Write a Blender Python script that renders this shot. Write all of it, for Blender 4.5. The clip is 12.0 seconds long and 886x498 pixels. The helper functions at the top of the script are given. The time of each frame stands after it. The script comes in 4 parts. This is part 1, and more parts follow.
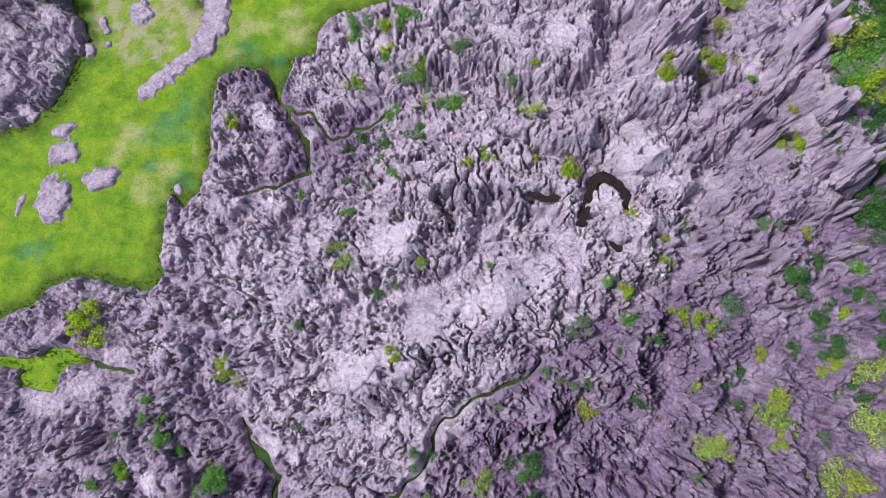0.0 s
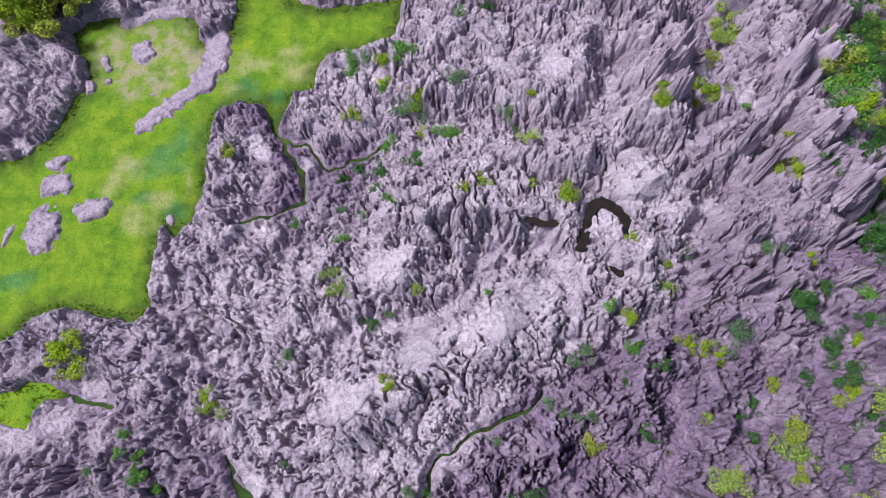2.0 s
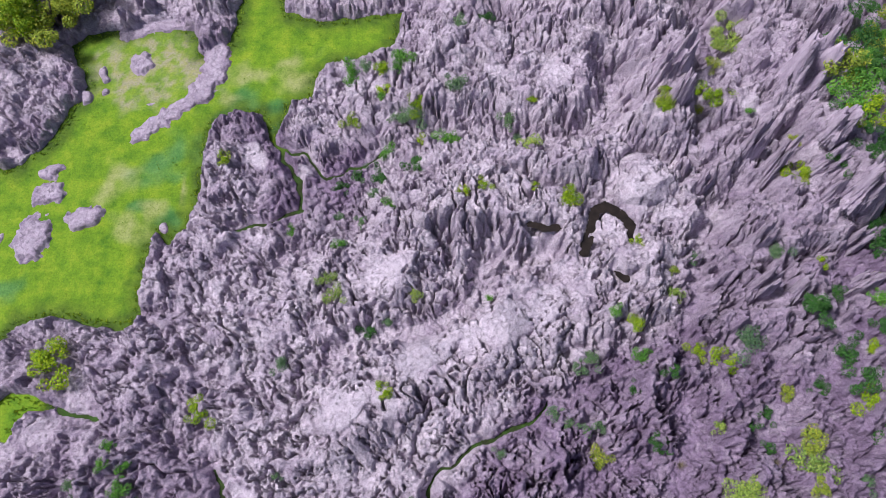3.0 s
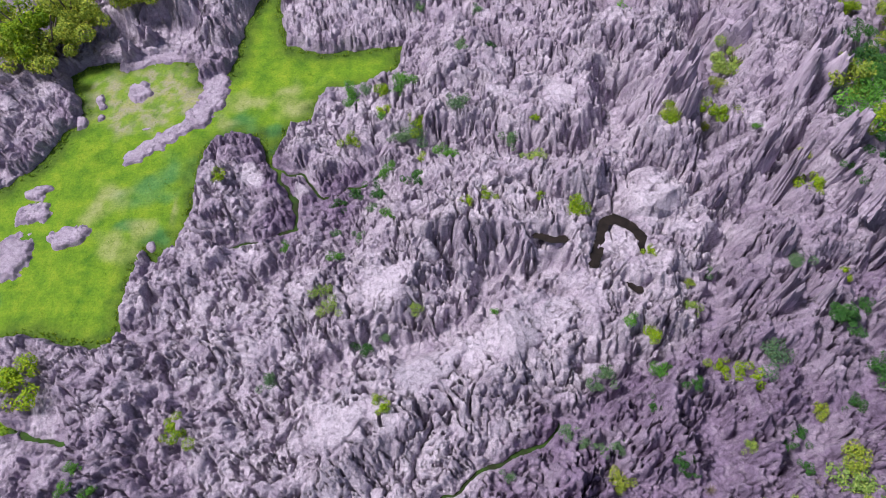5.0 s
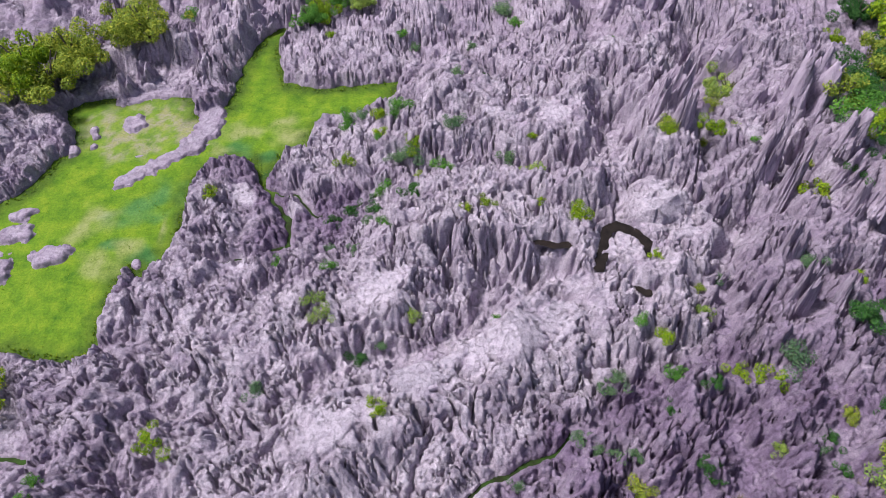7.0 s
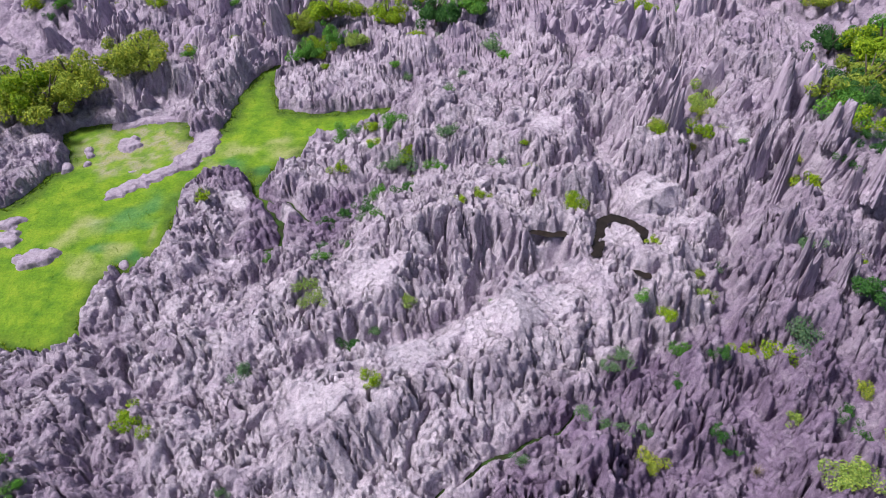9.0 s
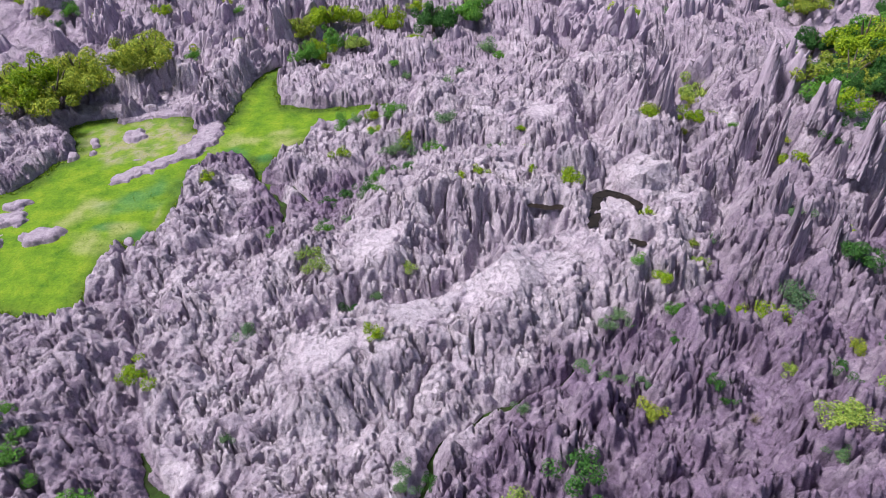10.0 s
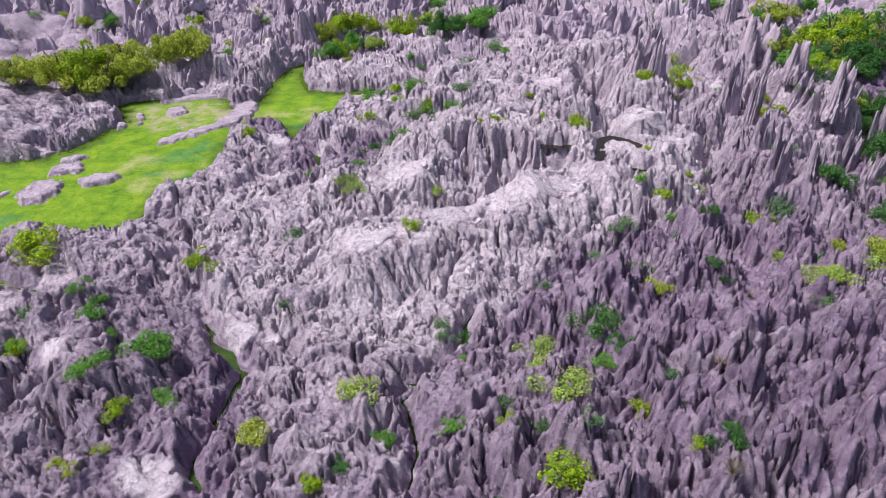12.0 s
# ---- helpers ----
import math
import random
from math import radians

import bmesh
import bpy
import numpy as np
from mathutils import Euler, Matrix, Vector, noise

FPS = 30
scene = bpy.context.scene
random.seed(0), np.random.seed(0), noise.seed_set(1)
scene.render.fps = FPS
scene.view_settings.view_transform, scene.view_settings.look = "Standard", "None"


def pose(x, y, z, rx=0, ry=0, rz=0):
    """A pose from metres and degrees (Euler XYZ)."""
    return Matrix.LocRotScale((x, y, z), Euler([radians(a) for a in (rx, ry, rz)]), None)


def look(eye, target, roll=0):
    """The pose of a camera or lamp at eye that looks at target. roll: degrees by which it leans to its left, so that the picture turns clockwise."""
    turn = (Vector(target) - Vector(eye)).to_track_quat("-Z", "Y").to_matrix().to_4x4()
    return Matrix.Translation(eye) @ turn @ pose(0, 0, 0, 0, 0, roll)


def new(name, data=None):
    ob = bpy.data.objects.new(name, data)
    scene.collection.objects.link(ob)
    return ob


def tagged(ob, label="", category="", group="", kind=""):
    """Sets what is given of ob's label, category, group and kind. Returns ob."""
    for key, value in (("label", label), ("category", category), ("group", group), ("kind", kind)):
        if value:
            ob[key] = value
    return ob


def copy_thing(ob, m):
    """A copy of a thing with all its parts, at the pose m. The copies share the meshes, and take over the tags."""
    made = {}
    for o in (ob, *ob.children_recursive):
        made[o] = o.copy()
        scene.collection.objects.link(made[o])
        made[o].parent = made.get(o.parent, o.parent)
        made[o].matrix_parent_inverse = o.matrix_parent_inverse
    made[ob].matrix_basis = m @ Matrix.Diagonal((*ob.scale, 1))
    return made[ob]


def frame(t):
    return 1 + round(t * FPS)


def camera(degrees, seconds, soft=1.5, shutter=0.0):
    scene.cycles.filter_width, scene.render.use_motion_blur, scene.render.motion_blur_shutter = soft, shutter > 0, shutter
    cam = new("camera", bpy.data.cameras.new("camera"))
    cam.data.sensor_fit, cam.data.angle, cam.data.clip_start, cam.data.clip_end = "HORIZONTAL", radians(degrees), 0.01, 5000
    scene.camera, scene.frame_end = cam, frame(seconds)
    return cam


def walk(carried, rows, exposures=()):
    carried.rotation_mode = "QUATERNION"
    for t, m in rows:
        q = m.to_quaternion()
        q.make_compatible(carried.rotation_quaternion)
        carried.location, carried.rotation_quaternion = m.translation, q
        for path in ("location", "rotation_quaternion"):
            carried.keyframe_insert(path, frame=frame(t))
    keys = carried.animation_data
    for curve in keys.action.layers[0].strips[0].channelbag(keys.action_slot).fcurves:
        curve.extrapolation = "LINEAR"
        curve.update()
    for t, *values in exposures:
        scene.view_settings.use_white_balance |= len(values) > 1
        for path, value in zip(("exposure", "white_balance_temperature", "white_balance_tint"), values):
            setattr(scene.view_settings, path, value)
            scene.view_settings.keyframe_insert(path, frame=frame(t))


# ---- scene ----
cam = camera(63.6, 12.0, soft=0.7)
METRES, EYE, TILT, LEAN, TURN = 60.0, 67.7, -81.3, 2.2, 0.0
ROWS = [
    (0.0, 0.0, 0.0, 0.0, 0.0, 0.0, -0.0),
    (0.5, -0.0003, 0.0029, -0.0267, -0.07, 1.98, 0.02),
    (1.0, 0.0, 0.0095, -0.0536, -0.12, 4.01, 0.03),
    (1.5, 0.0003, 0.0205, -0.0823, -0.18, 6.08, 0.04),
    (2.0, 0.0004, 0.0365, -0.1123, -0.25, 8.15, 0.05),
    (2.5, -0.0007, 0.0558, -0.1436, -0.32, 10.27, 0.08),
    (3.0, -0.002, 0.0773, -0.1756, -0.38, 12.34, 0.09),
    (5.0, -0.0103, 0.171, -0.2995, -0.72, 21.49, 0.19),
    (5.5, -0.0122, 0.1961, -0.3299, -0.77, 23.83, 0.27),
    (6.0, -0.0141, 0.2215, -0.3598, -0.86, 26.2, 0.42),
    (6.5, -0.0157, 0.247, -0.3888, -0.96, 28.57, 0.62),
    (7.0, -0.0181, 0.2727, -0.418, -1.07, 30.93, 0.87),
    (9.0, -0.0262, 0.3751, -0.5393, -1.45, 39.64, 1.82),
    (9.5, -0.0297, 0.399, -0.5782, -1.56, 41.37, 2.03),
    (10.0, -0.0363, 0.4214, -0.6233, -1.72, 43.0, 2.27),
    (10.5, -0.0468, 0.4429, -0.6747, -1.84, 44.55, 2.52),
    (11.0, -0.0605, 0.4637, -0.7299, -1.94, 46.13, 2.72),
    (11.5, -0.0757, 0.484, -0.7863, -2.03, 47.72, 2.93),
    (12.0, -0.0911, 0.4995, -0.8407, -2.07, 49.0, 3.0),
]
walk(cam, [(t, pose(0, 0, EYE, TILT, LEAN, TURN) @ pose(METRES * x, METRES * y, METRES * z, 90 + pitch, roll, yaw)) for t, x, y, z, yaw, pitch, roll in ROWS],
     exposures=[(0.0, 0.92, 6300, 10), (3.0, 0.90, 6350, 10), (6.0, 0.90, 6400, 9.5), (9.0, 1.0, 6500, 8), (12.0, 1.13, 6700, 6.5)])

# ---- light: a bright overcast sky with a wide, weak sun ----
SUN_ELEVATION, SUN_AZIMUTH = 60.0, 277.0
world = bpy.data.worlds.new("overcast_sky")
scene.world = world
world.use_nodes = True
wn, wl = world.node_tree.nodes, world.node_tree.links
sky = wn.new("ShaderNodeTexSky")
sky.sky_type = "NISHITA"
sky.sun_disc = False
sky.sun_elevation, sky.sun_rotation = radians(SUN_ELEVATION), radians(SUN_AZIMUTH)
sky.air_density, sky.dust_density, sky.ozone_density = 1.0, 4.0, 1.0
wn["Background"].inputs["Strength"].default_value = 0.05
wl.new(sky.outputs["Color"], wn["Background"].inputs["Color"])
sun_data = bpy.data.lights.new("sun", "SUN")
sun_data.energy, sun_data.angle, sun_data.color = 2.6, radians(10), (1.0, 0.98, 0.95)
sun = new("sun", sun_data)
_e, _a = radians(SUN_ELEVATION), radians(SUN_AZIMUTH)
sun.matrix_world = look((0, 0, 0), (-math.sin(_a) * math.cos(_e), -math.cos(_a) * math.cos(_e), -math.sin(_e)))


# ---- materials ----
def material(name, rough=0.8):
    m = bpy.data.materials.new(name)
    m.use_nodes = True
    bsdf = m.node_tree.nodes["Principled BSDF"]
    bsdf.inputs["Roughness"].default_value = rough
    bsdf.inputs["Specular IOR Level"].default_value = 0.25
    return m, m.node_tree.nodes, m.node_tree.links, bsdf


def tex_noise(nodes, links, coord, scale, detail=6.0, rough=0.6, stretch=None):
    n = nodes.new("ShaderNodeTexNoise")
    n.inputs["Scale"].default_value, n.inputs["Detail"].default_value, n.inputs["Roughness"].default_value = scale, detail, rough
    if stretch:
        mp = nodes.new("ShaderNodeMapping")
        mp.inputs["Scale"].default_value = stretch
        links.new(coord, mp.inputs["Vector"])
        coord = mp.outputs["Vector"]
    links.new(coord, n.inputs["Vector"])
    return n.outputs["Fac"]


def ramp(nodes, links, fac, *stops):
    r = nodes.new("ShaderNodeValToRGB")
    e = r.color_ramp.elements
    while len(e) < len(stops):
        e.new(0.5)
    for k, (at, c) in enumerate(stops):
        e[k].position = at
        e[k].color = (*c, 1) if len(c) == 3 else c
    links.new(fac, r.inputs["Fac"])
    return r.outputs["Color"]


def mix(nodes, links, fac, a, b, mode="MIX"):
    m = nodes.new("ShaderNodeMix")
    m.data_type, m.blend_type = "RGBA", mode
    for sock, val in ((m.inputs[0], fac), (m.inputs[6], a), (m.inputs[7], b)):
        if isinstance(val, (int, float)):
            sock.default_value = val
        elif isinstance(val, tuple):
            sock.default_value = (*val, 1)
        else:
            links.new(val, sock)
    return m.outputs[2]


def bump(nodes, links, bsdf, *layers):
    last = None
    for height, strength, dist in layers:
        b = nodes.new("ShaderNodeBump")
        b.inputs["Strength"].default_value, b.inputs["Distance"].default_value = strength, dist
        links.new(height, b.inputs["Height"])
        if last:
            links.new(last, b.inputs["Normal"])
        last = b.outputs["Normal"]
    links.new(last, bsdf.inputs["Normal"])


def rock_material(name, dark, mid, pale):
    """Weathered limestone: lilac-grey, with pale dusty crusts, dark biofilm blotches and fine vertical streaks."""
    m, n, l, bsdf = material(name, 0.9)
    co = n.new("ShaderNodeTexCoord").outputs["Object"]
    big = tex_noise(n, l, co, 0.11, 4, 0.6)
    med = tex_noise(n, l, co, 0.9, 6, 0.65)
    fine = tex_noise(n, l, co, 6.0, 8, 0.75)
    streak = tex_noise(n, l, co, 3.0, 5, 0.7, (1.6, 1.6, 0.22))
    c = ramp(n, l, med, (0.32, dark), (0.52, mid), (0.80, pale))
    c2 = ramp(n, l, big, (0.34, dark), (0.66, mid))
    c = mix(n, l, 0.35, c, c2)
    grain = ramp(n, l, fine, (0.36, (0.55, 0.50, 0.58)), (0.48, (0.98, 0.97, 0.98)), (0.66, (1.28, 1.26, 1.28)))
    grain2 = ramp(n, l, tex_noise(n, l, co, 2.4, 6, 0.7), (0.36, (0.5, 0.46, 0.53)), (0.52, (1, 1, 1)))
    st = ramp(n, l, streak, (0.35, (0.66, 0.62, 0.70)), (0.55, (1, 1, 1)))
    c = mix(n, l, 0.35, c, st, "MULTIPLY")
    at = n.new("ShaderNodeAttribute")
    at.attribute_name = "dust"
    d = n.new("ShaderNodeMath")
    d.operation = "MULTIPLY"
    l.new(at.outputs["Fac"], d.inputs[0])
    l.new(ramp(n, l, tex_noise(n, l, co, 2.2, 6, 0.7), (0.34, (0.6, 0.6, 0.6)), (0.52, (1.0, 1.0, 1.0))), d.inputs[1])
    c = mix(n, l, d.outputs[0], c, pale)
    c = mix(n, l, 0.4, c, grain, "MULTIPLY")
    c = mix(n, l, 0.35, c, grain2, "MULTIPLY")
    # hairline solution cracks, dark with biofilm, that wander and break off
    lines = tex_noise(n, l, co, 1.1, 5, 0.62)
    line = ramp(n, l, lines, (0.475, (1, 1, 1)), (0.495, (0.45, 0.42, 0.47)), (0.505, (0.45, 0.42, 0.47)), (0.525, (1, 1, 1)))
    part_of = ramp(n, l, tex_noise(n, l, co, 0.45, 4, 0.6), (0.44, (0, 0, 0)), (0.58, (0.35, 0.35, 0.35)))
    c = mix(n, l, part_of, c, line, "MULTIPLY")
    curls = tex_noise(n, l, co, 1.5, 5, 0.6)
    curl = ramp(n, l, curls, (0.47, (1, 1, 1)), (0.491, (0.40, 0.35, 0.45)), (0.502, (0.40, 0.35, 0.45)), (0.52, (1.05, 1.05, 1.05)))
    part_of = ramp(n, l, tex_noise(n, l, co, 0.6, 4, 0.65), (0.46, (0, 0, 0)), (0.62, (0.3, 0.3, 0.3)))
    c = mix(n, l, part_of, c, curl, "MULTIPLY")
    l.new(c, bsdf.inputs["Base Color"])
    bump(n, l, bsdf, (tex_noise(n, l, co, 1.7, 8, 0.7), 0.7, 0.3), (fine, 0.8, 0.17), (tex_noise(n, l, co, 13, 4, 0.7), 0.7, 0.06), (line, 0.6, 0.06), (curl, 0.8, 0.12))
    return m


ROCK = rock_material("limestone", (0.115, 0.068, 0.150), (0.28, 0.197, 0.33), (0.61, 0.53, 0.645))


def grass_material():
    m, n, l, bsdf = material("meadow_grass", 0.85)
    co = n.new("ShaderNodeTexCoord").outputs["Object"]
    med = tex_noise(n, l, co, 0.55, 9, 0.72)
    fine = tex_noise(n, l, co, 5.0, 7, 0.75)
    c = ramp(n, l, med, (0.32, (0.055, 0.145, 0.007)), (0.5, (0.13, 0.235, 0.010)), (0.70, (0.23, 0.31, 0.02)))
    dn = n.new("ShaderNodeAttribute")
    dn.attribute_name = "cool"
    c = mix(n, l, dn.outputs["Fac"], c, ramp(n, l, med, (0.35, (0.035, 0.135, 0.03)), (0.65, (0.11, 0.235, 0.06))))
    dn = n.new("ShaderNodeAttribute")
    dn.attribute_name = "dry"
    c = mix(n, l, dn.outputs["Fac"], c, ramp(n, l, med, (0.33, (0.17, 0.22, 0.04)), (0.50, (0.29, 0.30, 0.12)), (0.68, (0.36, 0.34, 0.21))))
    at = n.new("ShaderNodeAttribute")
    at.attribute_name = "thin"
    soil = ramp(n, l, tex_noise(n, l, co, 0.8, 6, 0.7), (0.38, (0.27, 0.28, 0.09)), (0.55, (0.30, 0.27, 0.20)), (0.7, (0.19, 0.26, 0.03)))
    c = mix(n, l, at.outputs["Fac"], c, soil)
    # darker growth in the gullies, and shade painted into the grass beside the rocks
    dark_at = n.new("ShaderNodeAttribute")
    dark_at.attribute_name = "growth_edge_shade"
    c = mix(n, l, dark_at.outputs["Fac"], c, ramp(n, l, med, (0.38, (0.018, 0.022, 0.008)), (0.62, (0.032, 0.075, 0.010))))
    g = ramp(n, l, fine, (0.3, (0.45, 0.5, 0.45)), (0.55, (1, 1, 1)), (0.75, (1.3, 1.25, 1.2)))
    c = mix(n, l, 0.7, c, g, "MULTIPLY")
    l.new(c, bsdf.inputs["Base Color"])
    bump(n, l, bsdf, (med, 0.5, 0.25), (fine, 0.8, 0.08))
    return m


GRASS = grass_material()


def leaf_material(name, a, b):
    m, n, l, bsdf = material(name, 0.55)
    geo = n.new("ShaderNodeNewGeometry")
    info = n.new("ShaderNodeObjectInfo")
    c = ramp(n, l, geo.outputs["Random Per Island"], (0.0, a), (0.75, b), (1.0, (min(1, b[0] * 1.5), b[1] * 1.2, b[2])))
    tone = ramp(n, l, info.outputs["Random"], (0.0, (1.0, 1.05, 1.0)), (1.0, (1.45, 1.38, 1.2)))
    c = mix(n, l, 0.8, c, tone, "MULTIPLY")
    l.new(c, bsdf.inputs["Base Color"])
    tr = n.new("ShaderNodeBsdfTranslucent")
    l.new(c, tr.inputs["Color"])
    ms = n.new("ShaderNodeMixShader")
    ms.inputs[0].default_value = 0.4
    l.new(bsdf.outputs[0], ms.inputs[1])
    l.new(tr.outputs[0], ms.inputs[2])
    l.new(ms.outputs[0], n["Material Output"].inputs["Surface"])
    return m


LEAF = {
    "y": leaf_material("leaf_yellow_green", (0.10, 0.20, 0.012), (0.29, 0.41, 0.025)),
    "l": leaf_material("leaf_pale_green", (0.13, 0.22, 0.05), (0.31, 0.42, 0.12)),
    "g": leaf_material("leaf_mid_green", (0.045, 0.15, 0.025), (0.13, 0.31, 0.06)),
    "t": leaf_material("leaf_grey_green", (0.06, 0.13, 0.07), (0.15, 0.25, 0.15)),
    "d": leaf_material("leaf_dark_green", (0.018, 0.07, 0.022), (0.06, 0.17, 0.045)),
    "grass": leaf_material("leaf_grass", (0.06, 0.135, 0.008), (0.15, 0.235, 0.015)),
    "o": leaf_material("leaf_olive", (0.12, 0.19, 0.03), (0.33, 0.40, 0.07)),
}


def bark_material():
    m, n, l, bsdf = material("bark", 0.9)
    co = n.new("ShaderNodeTexCoord").outputs["Object"]
    f = tex_noise(n, l, co, 9, 6, 0.7, (1, 1, 0.2))
    l.new(ramp(n, l, f, (0.3, (0.07, 0.055, 0.05)), (0.7, (0.22, 0.18, 0.16))), bsdf.inputs["Base Color"])
    bump(n, l, bsdf, (f, 0.7, 0.03))
    return m


BARK = bark_material()


def straw_material():
    m, n, l, bsdf = material("dry_stems", 0.8)
    geo = n.new("ShaderNodeNewGeometry")
    l.new(ramp(n, l, geo.outputs["Random Per Island"], (0, (0.10, 0.075, 0.06)), (1, (0.26, 0.21, 0.17))), bsdf.inputs["Base Color"])
    return m


STRAW = straw_material()


def water_material():
    m, n, l, bsdf = material("pool_water", 0.12)
    bsdf.inputs["Specular IOR Level"].default_value = 0.2
    co = n.new("ShaderNodeTexCoord").outputs["Object"]
    f = tex_noise(n, l, co, 1.5, 4, 0.6)
    l.new(ramp(n, l, f, (0.3, (0.010, 0.008, 0.008)), (0.7, (0.028, 0.021, 0.019))), bsdf.inputs["Base Color"])
    bump(n, l, bsdf, (tex_noise(n, l, co, 6, 3, 0.5), 0.08, 0.02))
    return m


WATER = water_material()


# ---- numbers for the lie of the land ----
def gnoise(x, y, seed=0):
    """Gradient noise on arrays, about -1 to 1, worked out in bands of rows."""
    if x.ndim == 2 and len(x) > 24:
        return np.concatenate([gnoise(x[k:k + 24], y[k:k + 24], seed) for k in range(0, len(x), 24)])
    xi, yi = np.floor(x).astype(np.int64), np.floor(y).astype(np.int64)
    fx, fy = x - xi, y - yi
    u, v = fx * fx * fx * (fx * (fx * 6 - 15) + 10), fy * fy * fy * (fy * (fy * 6 - 15) + 10)

    def corner(i, j):
        a = hash01(xi + i, yi + j, seed) * (2 * np.pi)
        return np.cos(a) * (fx - i) + np.sin(a) * (fy - j)

    a, b = corner(0, 0), corner(1, 0)
    c, d = corner(0, 1), corner(1, 1)
    return 1.5 * ((a + (b - a) * u) * (1 - v) + (c + (d - c) * u) * v)


def hash01(i, j, seed):
    h = (i * 374761393 + j * 668265263 + seed * 974711) & 0xFFFFFFFF
    h = ((h ^ (h >> 13)) * 1274126177) & 0xFFFFFFFF
    return ((h ^ (h >> 16)) & 0xFFFFFF) / float(0x1000000)


def smooth(a, b, x):
    t = np.clip((x - a) / (b - a), 0, 1)
    return t * t * (3 - 2 * t)


def smin(a, b, k):
    h = np.clip(0.5 + 0.5 * (b - a) / k, 0, 1)
    return b + (a - b) * h - k * h * (1 - h)


def line_distance(x, y, points, values=None):
    """Distance to a line of points, and the value carried along it."""
    if x.ndim == 2 and len(x) > 24:
        bands = [line_distance(x[k:k + 24], y[k:k + 24], points, values) for k in range(0, len(x), 24)]
        return np.concatenate([b[0] for b in bands]), np.concatenate([b[1] for b in bands])
    best, val = np.full(x.shape, 1e9), np.zeros(x.shape)
    for k in range(len(points) - 1):
        (ax, ay), (bx, by) = points[k][:2], points[k + 1][:2]
        dx, dy = bx - ax, by - ay
        t = np.clip(((x - ax) * dx + (y - ay) * dy) / (dx * dx + dy * dy + 1e-9), 0, 1)
        d = (x - ax - t * dx) ** 2 + (y - ay - t * dy) ** 2
        near = d < best
        best = np.where(near, d, best)
        if values:
            val = np.where(near, values[k] + t * (values[k + 1] - values[k]), val)
    return np.sqrt(best), val


def outside(x, y, poly):
    """Signed distance to a closed outline: positive outside it."""
    d, _ = line_distance(x, y, list(poly) + [poly[0]])
    inside = np.zeros(x.shape, bool)
    for k in range(len(poly)):
        (ax, ay), (bx, by) = poly[k], poly[k - 1]
        if ay != by:
            inside ^= ((ay > y) != (by > y)) & (x < (bx - ax) * (y - ay) / (by - ay) + ax)
    return np.where(inside, -d, d)


RIDGES, GULLIES, STONES, PADS, PINNACLES, SHRUBS, TREES = [], [], [], [], [], [], []
POOLS, BUNCHES, DRY, COOL = [], [], [], []


def ridge(width, *crest):
    RIDGES.append((width, crest))


def gully(floor, half, steep, *line):
    GULLIES.append((floor, half, steep, line))


def stone_at(x, y, rx, ry, turn, height):
    STONES.append((x, y, rx, ry, turn, height, None))


def slab_at(height, half, *line):
    STONES.append((0, 0, half, half, 0, height, line))


def pad(x, y, r, level=None):
    PADS.append((x, y, r, level))


def pinnacle(x, y, height, half):
    PINNACLES.append((x, y, height, half))


def shrub(kind, x, y, r):
    SHRUBS.append((kind, x, y, r))


def tree(kind, x, y, r):
    TREES.append((kind, x, y, r))


# ridge crests: half width, then x, y, height
ridge(6, (-20, 6.5, 2.5), (-13, 8, 2.0), (-7, 11.5, 3.6), (-4.6, 16.5, 5.0), (1.4, 17.8, 5.2), (7, 15.5, 4.8))
ridge(4, (-3, 13, 3.3), (0.5, 14.5, 3.4), (6, 14.6, 3.7))
ridge(5.5, (8, 14.5, 3.9), (12, 13, 3.6), (15, 13.5, 3.9), (18, 17, 3.1), (16.3, 18, 4.9))
ridge(6, (-16, -3, 2.1), (-11, -1.5, 3.8), (-5.6, 2.7, 3.8), (-0.7, 2.6, 2.6), (2.5, 7, 4.8), (5.6, 6.5, 3.2))
ridge(5, (-12, -6, 1.0), (-8, -7, 0.3), (-3, -2, 1.5))
ridge(5, (6, 6, 1.9), (10, 8.5, 3.6), (14, 9.5, 3.4))
ridge(5.5, (-14, 30, 1.5), (-7.5, 30.5, 3.2), (2, 31, 4.3), (9, 29.5, 4.1), (12, 33, 5.1))
ridge(4.5, (-5, 22.5, 4.4), (-1, 22.8, 4.4), (3, 22, 5.1), (10, 22, 5.6), (14, 24, 3.5))
ridge(4.5, (16, 27, 6.2), (18.5, 25, 5.8), (19, 32, 5.9), (17, 37, 4.6))
ridge(5, (24, 28, 4.6), (29, 30, 5.8), (30, 36, 5.3))
ridge(4, (21, 21, 2.8), (26, 23, 5.0), (27, 21, 2.9))
ridge(5, (36, 29, 6.0), (34.5, 24, 7.2), (33, 20.5, 6.0))
ridge(4.5, (26, 14.5, 3.8), (31, 15.5, 3.5), (30, 18.5, 4.5))
ridge(5, (21.8, 10, 3.0), (26.7, 11.2, 3.5), (28, 7.2, 1.3))
ridge(4.5, (12, -1, 1.6), (15, -2, 2.8), (17, 0.9, 4.0))
ridge(4.5, (21, 2, 2.6), (23.7, 5, 2.3), (22, -2, 2.2))
ridge(5, (20, -7.5, 3.3), (26.6, -5.9, 2.6), (27, -12, 3.0))
ridge(5, (30, -4, 1.4), (33.5, -1, 2.2), (37, 3, 3.0), (38, 9, 3.2))
ridge(5.5, (5.6, -7, 1.2), (9, -12, 2.9), (9, -20, 3.7), (18, -20, 3.4))
ridge(5, (-2.2, -18.5, 2.3), (-3, -14, 2.2), (2, -23, 2.6))
